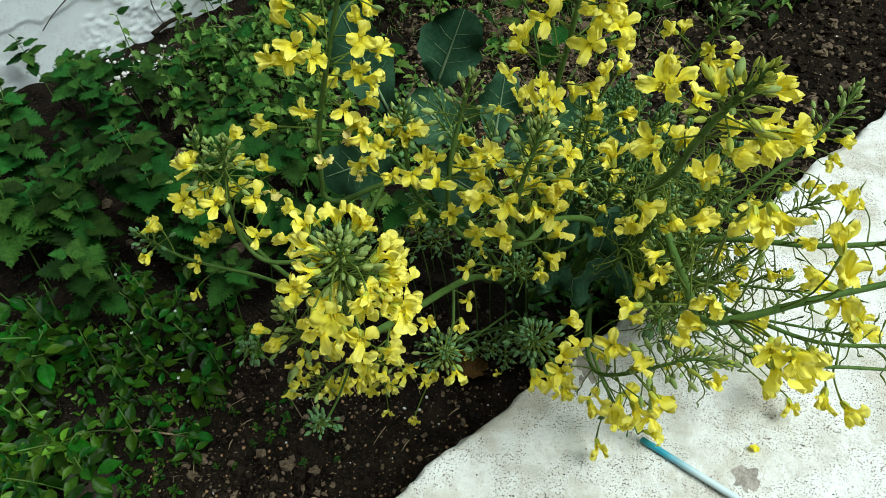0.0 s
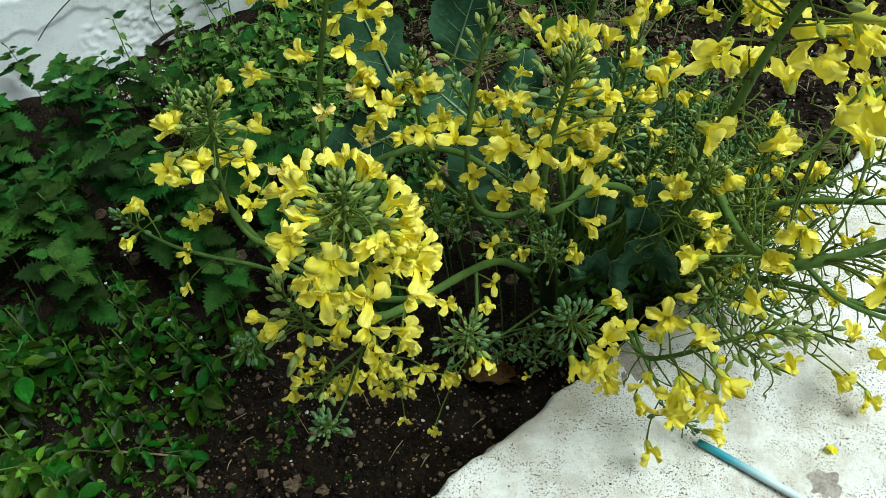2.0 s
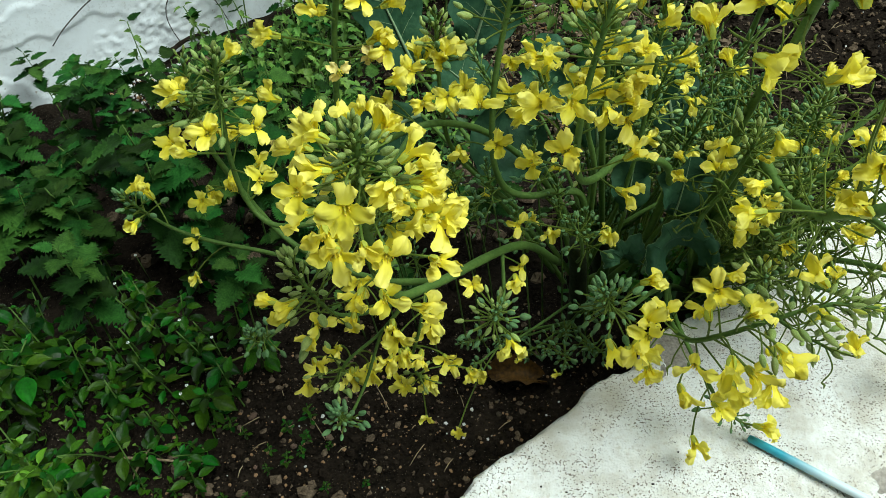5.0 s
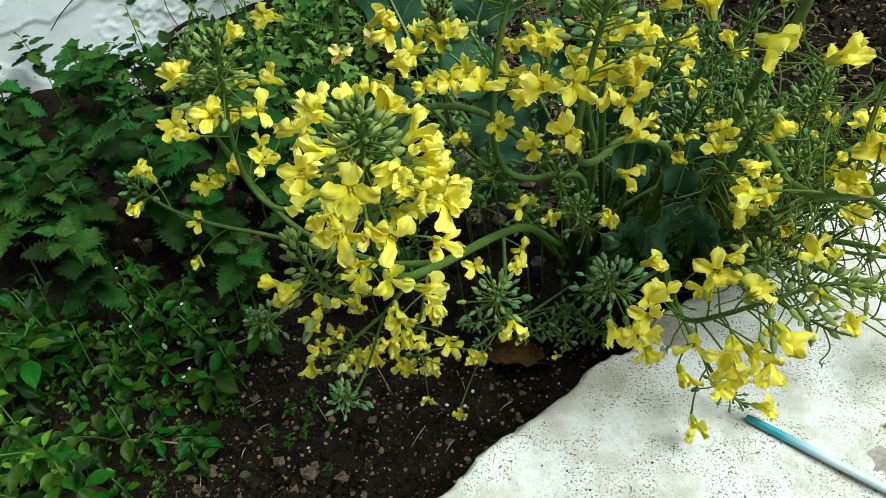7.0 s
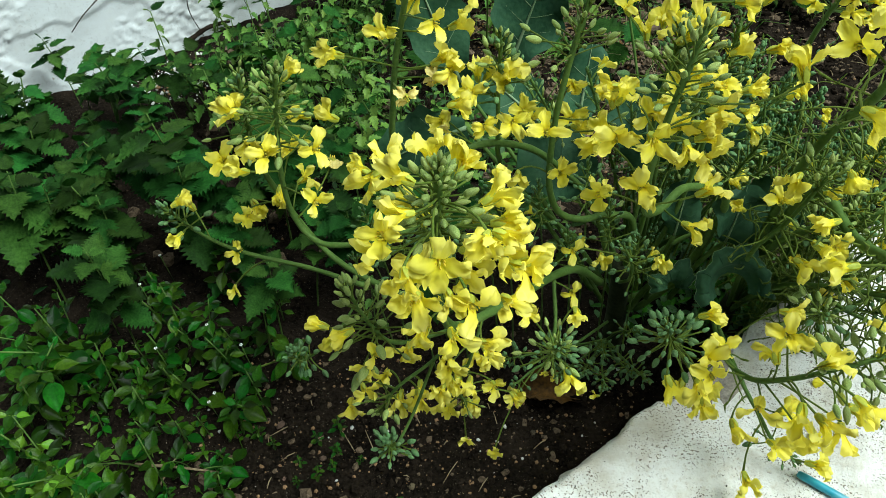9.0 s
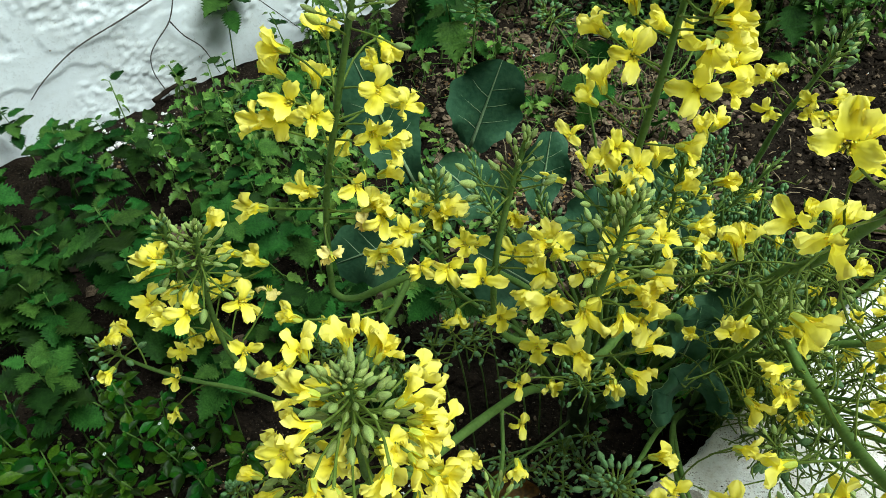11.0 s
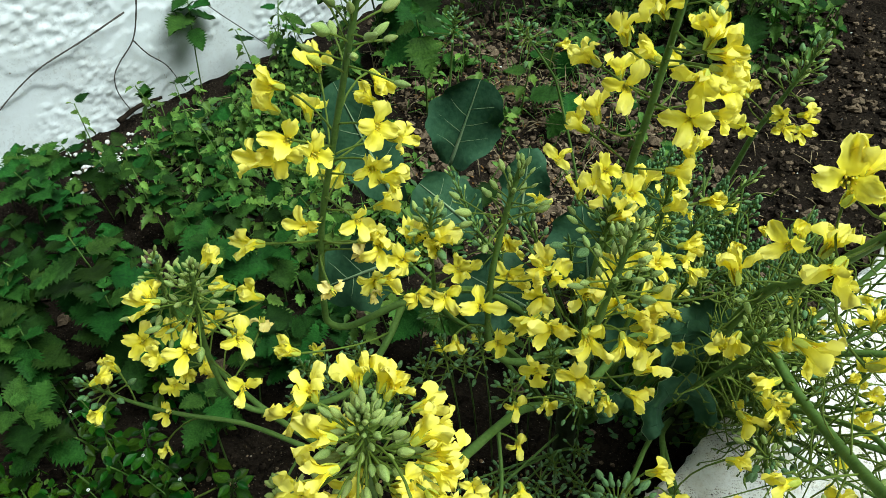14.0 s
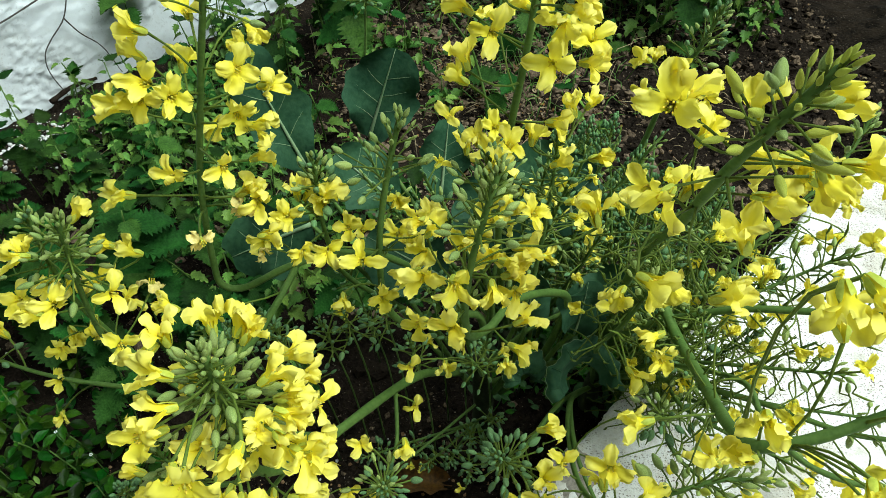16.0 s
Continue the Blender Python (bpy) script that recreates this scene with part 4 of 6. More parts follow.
# tall spike at the back
k = Stalk(back_plant, [(11, 49, 9), (9, 44.5, 22), (8.1, 42.4, 30), (8.3, 42, 37.5), (8.7, 42, 41.7), (9.0, 42, 46), (9.4, 42, 51.5)], 0.66, 0.38, 28)
k.blooms([(5.2, 43.6, 44.3, 1, 161, 33, 1), (6.7, 42.6, 46.2, 0, 129, 65, 1.1), (7.8, 45.5, 42.4, 1, 108, 78, 1), (6.7, 40.1, 44.5, 0, -91, 23, 1.1), (5.2, 40.6, 43.4, 1, 130, 62, 1), (5.0, 43.2, 40.3, 1, 168, 31, 1), (8.3, 43.6, 44.3, 1, 171, 29, 1), (9.9, 43.8, 43.5, 1, 168, 53, 1), (9.7, 39.4, 45.2, 0, -128, -4, 1.1), (9.2, 38.2, 43.9, 0, -117, 29, 1.1), (10.1, 37.7, 47.6, 1, -35, 13, 1), (11.7, 40.6, 43.8, 0, -78, 59, 1)])
k.blooms([(12.1, 40.1, 42.7, 1, -32, 21, 1), (8.0, 41.8, 47.7, 0, -165, 56, 1), (5.1, 45.7, 35.6, 0, -166, 63, 0.95), (7.8, 44.3, 35.7, 0, -89, 41, 1), (5.9, 43.1, 35.9, 1, 94, 64, 0.9), (6.3, 41.3, 37.3, 0, -126, 76, 0.9), (10.9, 40.5, 38.7, 1, -31, 17, 1), (9.5, 38.6, 48.4, 1, -7, 74, 1), (9.1, 39.0, 48.7, 1, 136, 68, 1), (10.1, 37.2, 47.0, 1, -47, 7, 1)])
k.buds(24, 2.8, 1.3, BUDS + RIPE, depth=4)
k.done()
# young bud shoots over the far soil
for n, line in enumerate(([(11, 52, 5), (2, 61, 12), (-0.4, 65, 24), (-0.3, 66, 29), (0.1, 66, 34.5)], [(12, 52, 5), (12, 61, 15), (9.6, 66, 25.6), (8.0, 66, 29.2), (5.2, 66, 33.2)])):
    k = Stalk(back_plant, line, 0.36, 0.2, 140 + n)
    k.fill(n, 0.8, 0.9, 2.0, 0.85)
    k.buds(40, 1.7, 0.6, BLUES, 110, 2.4)
    k.done()
# spike further back over bare soil
k = Stalk(back_plant, [(12, 51, 5), (19.5, 56, 12), (22.7, 57, 22.6), (23.6, 57, 27.5), (25.0, 57, 31.4), (26.4, 57, 36)], 0.75, 0.35, 29)
k.blooms([(20.2, 52.9, 31.6, 0, -138, 5, 0.9), (20.0, 54.9, 33.4, 1, -176, 33, 1), (22.5, 57.8, 31.7, 1, 24, 81, 0.9), (24.9, 55.3, 29.3, 0, -101, 18, 0.9), (26.4, 55.0, 29.0, 1, -81, 0, 0.9), (27.1, 56.1, 30.0, 1, -37, 24, 0.9), (24.8, 56.1, 30.1, 0, -155, 27, 0.85)])
k.buds(38, 2.4, 0.9, BUDS + BLUES, 70, 5)
k.done()
for n, (x, y, z, tx, ty) in enumerate(((3, 60, 17, 8, 52), (-1, 56, 26, 5, 50), (15.5, 49, 30, 13, 50), (18, 50, 26, 14, 50), (13.5, 47.5, 27, 12, 49), (17, 46.5, 24, 14.5, 48), (20.5, 48, 22, 15, 50), (15, 53, 24, 13, 52), (12, 46.5, 31.5, 11.5, 49), (19, 53, 27, 14, 52), (21.5, 51, 29, 15, 51), (9.5, 47.5, 33, 10.5, 49), (16.5, 44.5, 27, 14, 47), (13, 44, 32, 12, 48), (10.5, 45, 29, 11, 48), (7, 47, 27, 9.5, 49), (3.5, 47, 30, 8, 49), (-0.5, 48, 29, 6, 50), (22, 54, 24, 16, 53))):
    k = Stalk(back_plant, [(11.5, 51, 6), (tx, ty, z * 0.55), (x, y, z)], 0.4, 0.25, 40 + n)
    k.fill((n * 5 % 3 + 1) // 2 if n > 1 else 0, 0.65, 0.95, 1.8, 0.75)
    k.buds(28, 2.3, 0.8, BLUES + BUDS, 95, 9)
    k.done()

# stems that lean over the kerb
k = Stalk(side_plant, [CROWN2, (16.2, 39.5, 24), (16.1, 37.6, 31.4), (15.5, 34.0, 37), (14.7, 30.9, 42.6), (14.6, 28.6, 47.2), (15.2, 27.4, 50.4)], 0.8, 0.42, 30)
k.blooms([(11.8, 26.8, 41.1, 1, -49, 6, 1.1), (11.1, 29.2, 47.9, 0, -123, 26, 1.2), (15.4, 33.6, 43.6, 1, 6, 65, 1.1), (15.2, 33.2, 40.9, 1, 26, 59, 1.1), (14.3, 29.8, 48.0, 1, 116, 66, 1.1), (16.4, 30.8, 43.8, 1, 174, -9, 1.1), (13.5, 26.1, 45.2, 1, 125, 72, 1.1), (14.8, 26.5, 40.8, 1, -21, 36, 1.1), (12.0, 29.8, 48.5, 1, 25, 73, 1.1), (12.9, 33.0, 40.6, 0, -140, 18, 1), (18.8, 30.8, 44.0, 1, -43, 27, 1.1), (18.1, 30.4, 43.6, 1, -71, 2, 1.1)])
k.blooms([(17.0, 29.6, 42.7, 1, -52, 21, 1.1)])
k.flowers([(10.9, 27.6, 45.0), (17.4, 29.6, 47.6, 1), (16.8, 27.2, 45.6, 1), (17.8, 28.6, 44.6, 1), (18.4, 27.8, 46.0, 1)], 1.02)
k.buds(38, 2.1, 1.35, RIPE, 85, 4.6)
k.pods(46, 0.3, 0.68, 3.2, 1.3)
k.done()
k = Stalk(side_plant, [CROWN2, (17.0, 39.6, 22), (17.5, 37.8, 27.0), (18.0, 33.8, 27.2), (17.0, 28.8, 30.5), (15.2, 24.2, 35), (14.9, 22.0, 37.2), (16.8, 21.6, 38.4), (20, 22.0, 39.4), (26, 22.6, 41.0)], 0.95, 0.42, 31)
k.blooms([(16.3, 32.1, 27.9, 0, -96, 29, 0.95), (11.1, 24.6, 34.7, 1, -175, -8, 1), (13.5, 21.1, 38.5, 2, -177, 38, 1.1), (15.7, 23.1, 44.3, 1, 111, 53, 1.1), (18.8, 21.9, 45.3, 1, 119, 54, 1.1), (19.8, 22.5, 40.4, 1, 164, 10, 1.1), (20.1, 21.4, 42.9, 1, 112, 77, 1.1)])
k.blooms([(13.9, 20.7, 46.9, 1, -100, -12, 1.1), (15.2, 20.9, 47.0, 1, -75, -5, 1.1), (16.9, 17.2, 39.0, 1, -90, -10, 1.15), (17.9, 17.5, 40.4, 1, -60, 10, 1.15), (16.3, 18.2, 40.4, 0, -110, 5, 1.1), (18.7, 17.6, 38.6, 1, -50, -15, 1.1), (14.0, 21.2, 40.0, 1, -120, 20, 1.0)])
k.pods(44, 0.28, 0.66, 3.2, 1.5)
k.buds(16, 2.6, 1.5, RIPE)
k.done()
k = Stalk(side_plant, [CROWN2, (17, 39.5, 20), (22, 36.5, 26.5), (28, 33.5, 29.5), (35, 33, 31), (42, 34, 33)], 0.7, 0.35, 32)
k.flowers([(24.1, 37.6, 28.5), (26.0, 32.0, 31.6, 1), (29.6, 35.0, 32.4, 1), (32.8, 31.8, 29.4, 1), (36.4, 34.4, 33.6, 1)], 1.0)
k.pods(46, 0.3, 0.9, 3.4, 1.6)
k.done()
k = Stalk(side_plant, [CROWN2, (18, 37.5, 18), (23, 32.5, 22.5), (28.5, 28.5, 24), (35, 27, 26)], 0.6, 0.3, 33)
k.flowers([(24.0, 29.4, 24.6, 1), (27.0, 26.4, 22.4, 1), (30.5, 28.8, 26.6, 1), (22.0, 31.6, 25.6, 1), (33.4, 25.6, 24.8, 1)], 0.95)
k.pods(36, 0.34, 0.95, 2.8, 1.4, 0.2)
k.done()
k = Stalk(side_plant, [CROWN2, (20, 40.5, 19), (26.5, 42.5, 26), (32.0, 45.5, 30), (34.4, 47.6, 33)], 0.6, 0.32, 34)
k.blooms([(30.0, 45.4, 28.5, 0, -135, 9, 0.9), (30.8, 46.5, 29.4, 1, 161, 58, 0.9), (32.0, 46.0, 28.9, 0, -94, 28, 0.9), (33.4, 44.1, 27.5, 1, -95, 2, 0.9), (34.6, 45.6, 28.6, 1, -42, 25, 0.9), (31.7, 42.4, 26.1, 1, -171, -9, 1), (29.3, 45.0, 28.2, 0, -123, 39, 0.85)])
k.pods(34, 0.35, 0.78, 3.0, 1.4)
k.buds(30, 2.5, 1.05, None, 75, 5)
k.done()
for n, (mx, my, mz, x, y, z) in enumerate(((21, 35, 23, 27, 31, 27), (19.5, 33, 21, 24, 27.5, 23), (22, 38, 24, 30, 38.5, 29), (18.6, 31.5, 19, 20.5, 26.5, 21), (24, 34, 20, 33, 30.5, 21.5))):
    k = Stalk(side_plant, [ROOT, (20.5, 40, 16), (mx, my, mz), (x, y, z)], 0.5, 0.22, 60 + n)
    k.flowers([(x, y - 1, z + 2, 1), (mx + 2, my - 2, mz + 2, 2)], 0.8)
    k.pods(26, 0.35, 1.0, 2.8, 1.2, 0.1)
    k.buds(16, 1.9, 1.1, BUDS, 100, 3.5)
    k.done()
for n, (x, y, z) in enumerate(((20, 36, 27), (22.5, 39.5, 25), (19.5, 34, 23.5), (25, 36.5, 23.5), (21.5, 32, 22), (17.5, 31.5, 22.5), (23, 42, 29), (20.5, 44, 24), (18.5, 41, 28), (25.5, 45.5, 25), (22, 47.5, 21), (27, 40, 26), (19, 38.5, 24))):
    k = Stalk(side_plant, [ROOT, ((x + 21) / 2, (y + 42) / 2, 15), (x, y, z)], 0.4, 0.22, 70 + n)
    k.pods(26, 0.35, 0.98, 3.2, 1.1)
    k.fill(n % 2, 0.75, 0.95, 1.8, 0.75)
    k.buds(26, 1.9, 0.9, BUDS + BLUES[:1], 100, 3.5)
    k.done()
# tangle of bare flower stalks behind
for n, (x, y, z) in enumerate(((22, 50, 24), (26, 48, 25), (29, 50, 21), (31, 45, 25), (29, 38, 28), (27, 34, 26), (18, 52, 28), (25, 46, 28), (23, 55, 25))):
    k = Stalk(side_plant, [ROOT, ((x + 21) / 2, (y + 43) / 2, 14), (x, y, z)], 0.4, 0.2, 110 + n)
    k.pods(18, 0.35, 1.0, 3.2, 1.3)
    k.fill(n % 4 // 3, 0.8, 0.95, 1.8, 0.7)
    k.done()
# thin stem with flowers hanging low over the kerb
k = Stalk(side_plant, [CROWN2, (18.5, 37, 20), (19.5, 30, 29), (17.6, 25.0, 33.6), (18.8, 22.8, 33.4), (21.9, 21.8, 32.7), (25, 21.6, 32.6), (30, 21.4, 32.4)], 0.42, 0.25, 39)
k.blooms([(22.6, 22.2, 33.0, 0, -113, 20, 1.1), (28.2, 29.1, 14.8, 1, -67, -1, 1), (25.6, 23.3, 33.9, 1, -89, 8, 1.1), (24.3, 24.5, 34.8, 1, -122, 14, 1.1), (30.1, 27.8, 13.8, 1, -90, -13, 0.95), (23.1, 19.9, 31.2, 1, -117, -15, 0.95), (25.0, 19.3, 30.8, 1, -73, 7, 0.95)])
k.buds(14, 2.2, 1.1)
k.done()
k = Stalk(main, [(7.6, 42.6, 7), (2.6, 38.4, 7.6), (0.5, 36.5, 8.6), (-0.8, 35.2, 8.8), (-1.4, 34.4, 9.6)], 0.3, 0.2, 41)
k.blooms([(-1.1, 34.0, 8.6, 0, -106, 17, 0.85), (-2.8, 30.6, 5.5, 0, -89, 16, 0.6)])
k.buds(10, 1.0, 0.6, BLUES)
k.done()
# short spike between the tall ones
k = Stalk(side_plant, [CROWN2, (15.2, 38.6, 20), (15.4, 36.4, 25.6), (16.0, 35.4, 30.5)], 0.5, 0.3, 35)
k.blooms([(14.9, 37.0, 27.1, 0, -108, 63, 1), (15.6, 33.2, 28.6, 1, -164, -8, 1)])
k.flowers([(17.1, 34.0, 25.5, 1), (15.4, 32.4, 25.8, 1), (17.4, 35.2, 30.2, 1), (14.0, 35.2, 30.2, 1)], 1.0)
k.pods(16, 0.4, 0.75, 2.6, 1.2)
k.buds(14, 2.4, 0.95)
k.done()
# bud heads and flowers lying out over the kerb
k = Stalk(side_plant, [CROWN2, (13.4, 38.4, 13.4), (9.5, 32.5, 18.5), (7.6, 29.6, 22), (6.5, 28.3, 25.2)], 0.5, 0.3, 36)
k.blooms([(10.4, 30.9, 23.1, 1, -17, 25, 1), (9.4, 27.8, 23.2, 1, -72, 69, 1), (8.0, 25.4, 23.0, 1, -109, -10, 1)])
k.flowers([(9.4, 26.8, 21.0), (8.4, 28.2, 18.8), (7.2, 26.6, 21.4, 1), (9.8, 27.0, 18.6, 1)], 1.0)
k.buds(50, 2.2, 0.85, BLUES, 118, 3.0)
k.done()
k = Stalk(side_plant, [CROWN2, (14, 38, 14), (12.4, 32, 17.5), (11.8, 27.4, 21.6), (12.6, 25.3, 24.8), (14.8, 24.9, 26.6), (17.4, 25.0, 27.6), (20.0, 24.8, 27.4)], 0.5, 0.25, 37)
k.blooms([(10.9, 29.2, 22.1, 0, -46, 51, 1), (8.9, 26.1, 23.6, 0, -104, 33, 1), (11.8, 25.9, 27.9, 0, -114, 42, 1.1), (13.5, 24.1, 28.4, 1, -16, 55, 1), (12.1, 22.3, 25.1, 1, -108, -19, 1.1), (14.3, 21.2, 27.9, 1, -63, -6, 1.1), (13.6, 22.3, 25.0, 0, -68, 9, 1.1), (15.7, 31.5, 22.5, 1, -30, 21, 1)])
k.flowers([(11.9, 26.7, 25.5, 0), (12.8, 22.6, 23.0, 1), (15.8, 23.2, 24.8, 2), (11.2, 24.4, 22.8), (14.8, 22.4, 23.4, 1), (16.4, 25.6, 29.4, 1)], 1.05)
k.buds(50, 1.9, 1.25, BUDS + RIPE[:1], 110, 6.5)
k.pods(6, 0.35, 0.7, 1.8, 1.0, 0.3)
k.done()
k = Stalk(side_plant, [CROWN2, (14.5, 39, 13), (12.8, 32.6, 17.4), (13.2, 29.4, 17.4), (14.0, 27.6, 16.6), (15.0, 26.6, 15.2), (16.6, 25.8, 14.0)], 0.42, 0.25, 38)
k.blooms([(10.4, 28.9, 16.0, 1, -91, -6, 1), (12.4, 26.4, 16.2, 1, -78, -16, 1.1), (12.9, 23.8, 14.3, 1, -83, -13, 1), (17.8, 25.0, 14.8, 1, -32, 17, 1)])
k.flowers([(15.2, 27.2, 18.2, 1), (14.2, 25.0, 17.6, 1)], 0.95)
k.buds(18, 1.5, 0.6, BLUES, 100, 2.5)
k.done()

# leaves
add_leaf(back_plant, (10, 51, 5), (-0.6, 64.0, 20.0), (2.2, 65.0, 28.4), 6.8, (0, -1, 0.5), 0.04, 0.22, 1, "dark blue-green broccoli leaf with pale midrib")
add_leaf(back_plant, (10.5, 51, 6), (5.8, 60.5, 15.0), (6.8, 63.5, 21.8), 4.6, (0, -1, 0.6), 0.05, 0.3, 15, "dark blue-green broccoli leaf with pale midrib")
add_leaf(main, (7, 44, 8), (-5.5, 56, 23), (-9.6, 58.5, 33), 5.4, (0, -1, 0.6), 0.08, 0.2, 2)
add_leaf(main, (6, 44.5, 9), (-5.0, 49.5, 23.2), (-12.0, 50, 19.4), 5.8, (0.1, -0.9, 0.9), 0.05, 0.2, 3)


def hooded_leaf(plant, root, centre, inner, band, depth, first, last, seed, label):
    """A broccoli leaf rolled into a hood, its wavy margin curling out round the mouth."""
    rng, s = random.Random(seed), Shape()
    c, wide, up, mouth = cm(*centre), Vector((1, 0, 0)), Vector((0, 0.78, 0.62)), Vector((0, -0.62, 0.78))
    turns, rings = 44, 12
    a0, a1 = rng.uniform(0, 6), rng.uniform(0, 6)

    def spot(i, j, under=0.0):
        a, f = radians(first + (last - first) * i / turns), j / rings
        rim = band * (1 + 0.30 * math.sin(3 * a + a0) + 0.16 * math.sin(8 * a + a1) + 0.08 * math.sin(19 * a)) * (0.75 + 0.25 * math.sin(a))
        if f < 0.5:
            g = 1 - f / 0.5
            r, out = inner + rim * g ** 0.8, 0.35 * band * math.sin(math.pi * min(1, g * 0.8)) - 0.35 * band * g * g
        else:
            g = (f - 0.5) / 0.5
            r, out = inner * (1 - 0.35 * g * g), -depth * g
        return c + (wide * (1.08 * r * math.cos(a)) + up * (r * math.sin(a)) + mouth * (out + under)) / 100

    s.sheet([[spot(i, j) for j in range(rings + 1)] for i in range(turns + 1)], 0)
    s.sheet([[spot(i, rings - j, -0.05) for j in range(rings + 1)] for i in range(turns + 1)], 0)
    s.tube([spot(i, 0) for i in range(turns + 1)], [0.00028] * (turns + 1), 4, 1)
    for i in range(5, turns, 7):
        s.tube([spot(i, j) + mouth * 0.0002 for j in range(1, 7)], [0.0002, 0.0003, 0.0004, 0.0004, 0.0005, 0.0005], 4, 0)
    hinge = spot(turns // 2, rings)
    s.tube(curve_through([cm(*root), cm(*root).lerp(hinge, 0.6) + Vector((0, 0.01, 0)), hinge], 6), [0.003 - 0.0001 * k for k in range(13)], 7, 2)
    part("leaf", s.mesh("leaf", [LEAF, VEIN, STEM]), plant, inverse=Matrix.Translation(plant.location).inverted(), label=label)


hooded_leaf(main, (9.5, 42.4, 9), (14.5, 37.3, 18.0), 1.75, 1.15, 1.0, -20, 212, 5, "dark curled broccoli leaf arching over black shade")
hooded_leaf(main, (9.0, 42.4, 9), (10.6, 38.6, 16.6), 0.5, 1.3, 1.0, -20, 200, 6, "dark curled broccoli leaf beside another")
add_leaf(main, (12, 42, 11), (14.0, 40.4, 19.6), (14.6, 40.6, 24.6), 3.8, (0.3, -0.75, 0.6), 0.1, 0.4, 6, "dark upright broccoli leaf", 0.5)
add_leaf(main, (10, 42, 11), (10.8, 42.0, 18.6), (11.2, 42.8, 23.4), 3.0, (0, -0.8, 0.6), 0.1, 0.4, 14, "dark upright broccoli leaf", 0.5)
# broad leaves roofing the shade under the flowers
for n, (base, tip, wide, up) in enumerate((
        ((5.0, 46.5, 19.5), (-0.5, 47.5, 23.5), 6.0, (0, -0.6, 0.8)), ((9.0, 46.5, 21.5), (8.5, 49.5, 27.5), 6.0, (0, -0.7, 0.7)),
        ((14.5, 43.5, 18.5), (19.5, 42.5, 21.5), 5.2, (0, -0.5, 0.85)))):
    add_leaf(main, (8, 43.6, 11), base, tip, wide, up, 0.12, 0.3, 20 + n, "", 0.6)
add_leaf(back_plant, (11, 51, 6), (1.5, 57, 18), (-3.5, 60, 21.5), 6.0, (0, -0.8, 1), 0.1, 0.2, 12)
add_leaf(back_plant, (12, 51, 6), (16, 50, 20), (15, 54, 25), 6.0, (0, -1, 0.5), 0.05, 0.15, 13)
add_leaf(back_plant, (12, 51, 6), (13.2, 49, 22), (12.4, 51, 29), 5.0, (0, -1, 0.5), 0.05, 0.2, 16)


# ---- weeds ----
def toothed_leaf(seed, long, wide, teeth, mats, tooth=0.2, droop=0.35, fold=0.25):
    """A leaf with a toothed edge, folded along its rib."""
    rng, s = random.Random(seed), Shape()
    nu = teeth * 2 if teeth else 8
    rows = []
    for i in range(nu + 1):
        u = i / nu
        half = wide / 2 * (math.sin(math.pi * min(0.06 + 0.94 * u, 0.985) ** 0.66) ** 0.85 * 1.08 if teeth else math.sin(math.pi * min(0.03 + 0.965 * u, 0.99) ** 0.85) ** 0.9)
        if teeth:
            half *= 1 + tooth * (0.5 if i % 2 else -0.5)
        y = long * (u + (0.35 / nu if teeth and i % 2 else 0)) - 0.1 * droop * long * u * u
        z = -droop * long * u * u * 0.6
        wave = rng.uniform(-0.04, 0.04) * long
        rows.append([Vector((v * half, (long * u if abs(v) < 0.9 else y), z + fold * half * abs(v) ** 1.2 - 0.06 * long * (1 - abs(v)) + 0.02 * long * math.sin(7 * u + 3 * v) + (wave if abs(v) > 0.9 else 0))) for v in (-1, -0.55, 0, 0.55, 1)])
    s.sheet(rows)
    s.tube([Vector((0, -0.25 * long, 0.0)), Vector((0, 0, -0.06 * long))], [0.0005, 0.0005], 4)
    return s.mesh("leaf", mats)


NETTLE_LEAVES = [toothed_leaf(k, 0.046, 0.036, 9, [NETTLE], 0.42, 0.12 + 0.18 * (k % 3), 0.10) for k in range(4)]
OVAL_LEAVES = [toothed_leaf(10 + k, 0.024, 0.014, 0, [WEED], droop=0.2 + 0.12 * k, fold=0.22) for k in range(3)]
PALE_LEAVES = [toothed_leaf(15 + k, 0.022, 0.014, 4, [GRASSY], 0.5, 0.3 + 0.15 * k) for k in range(3)]
LIME_LEAVES = [toothed_leaf(20 + k, 0.022, 0.013, 0, [LIME], droop=0.25, fold=0.35) for k in range(2)]


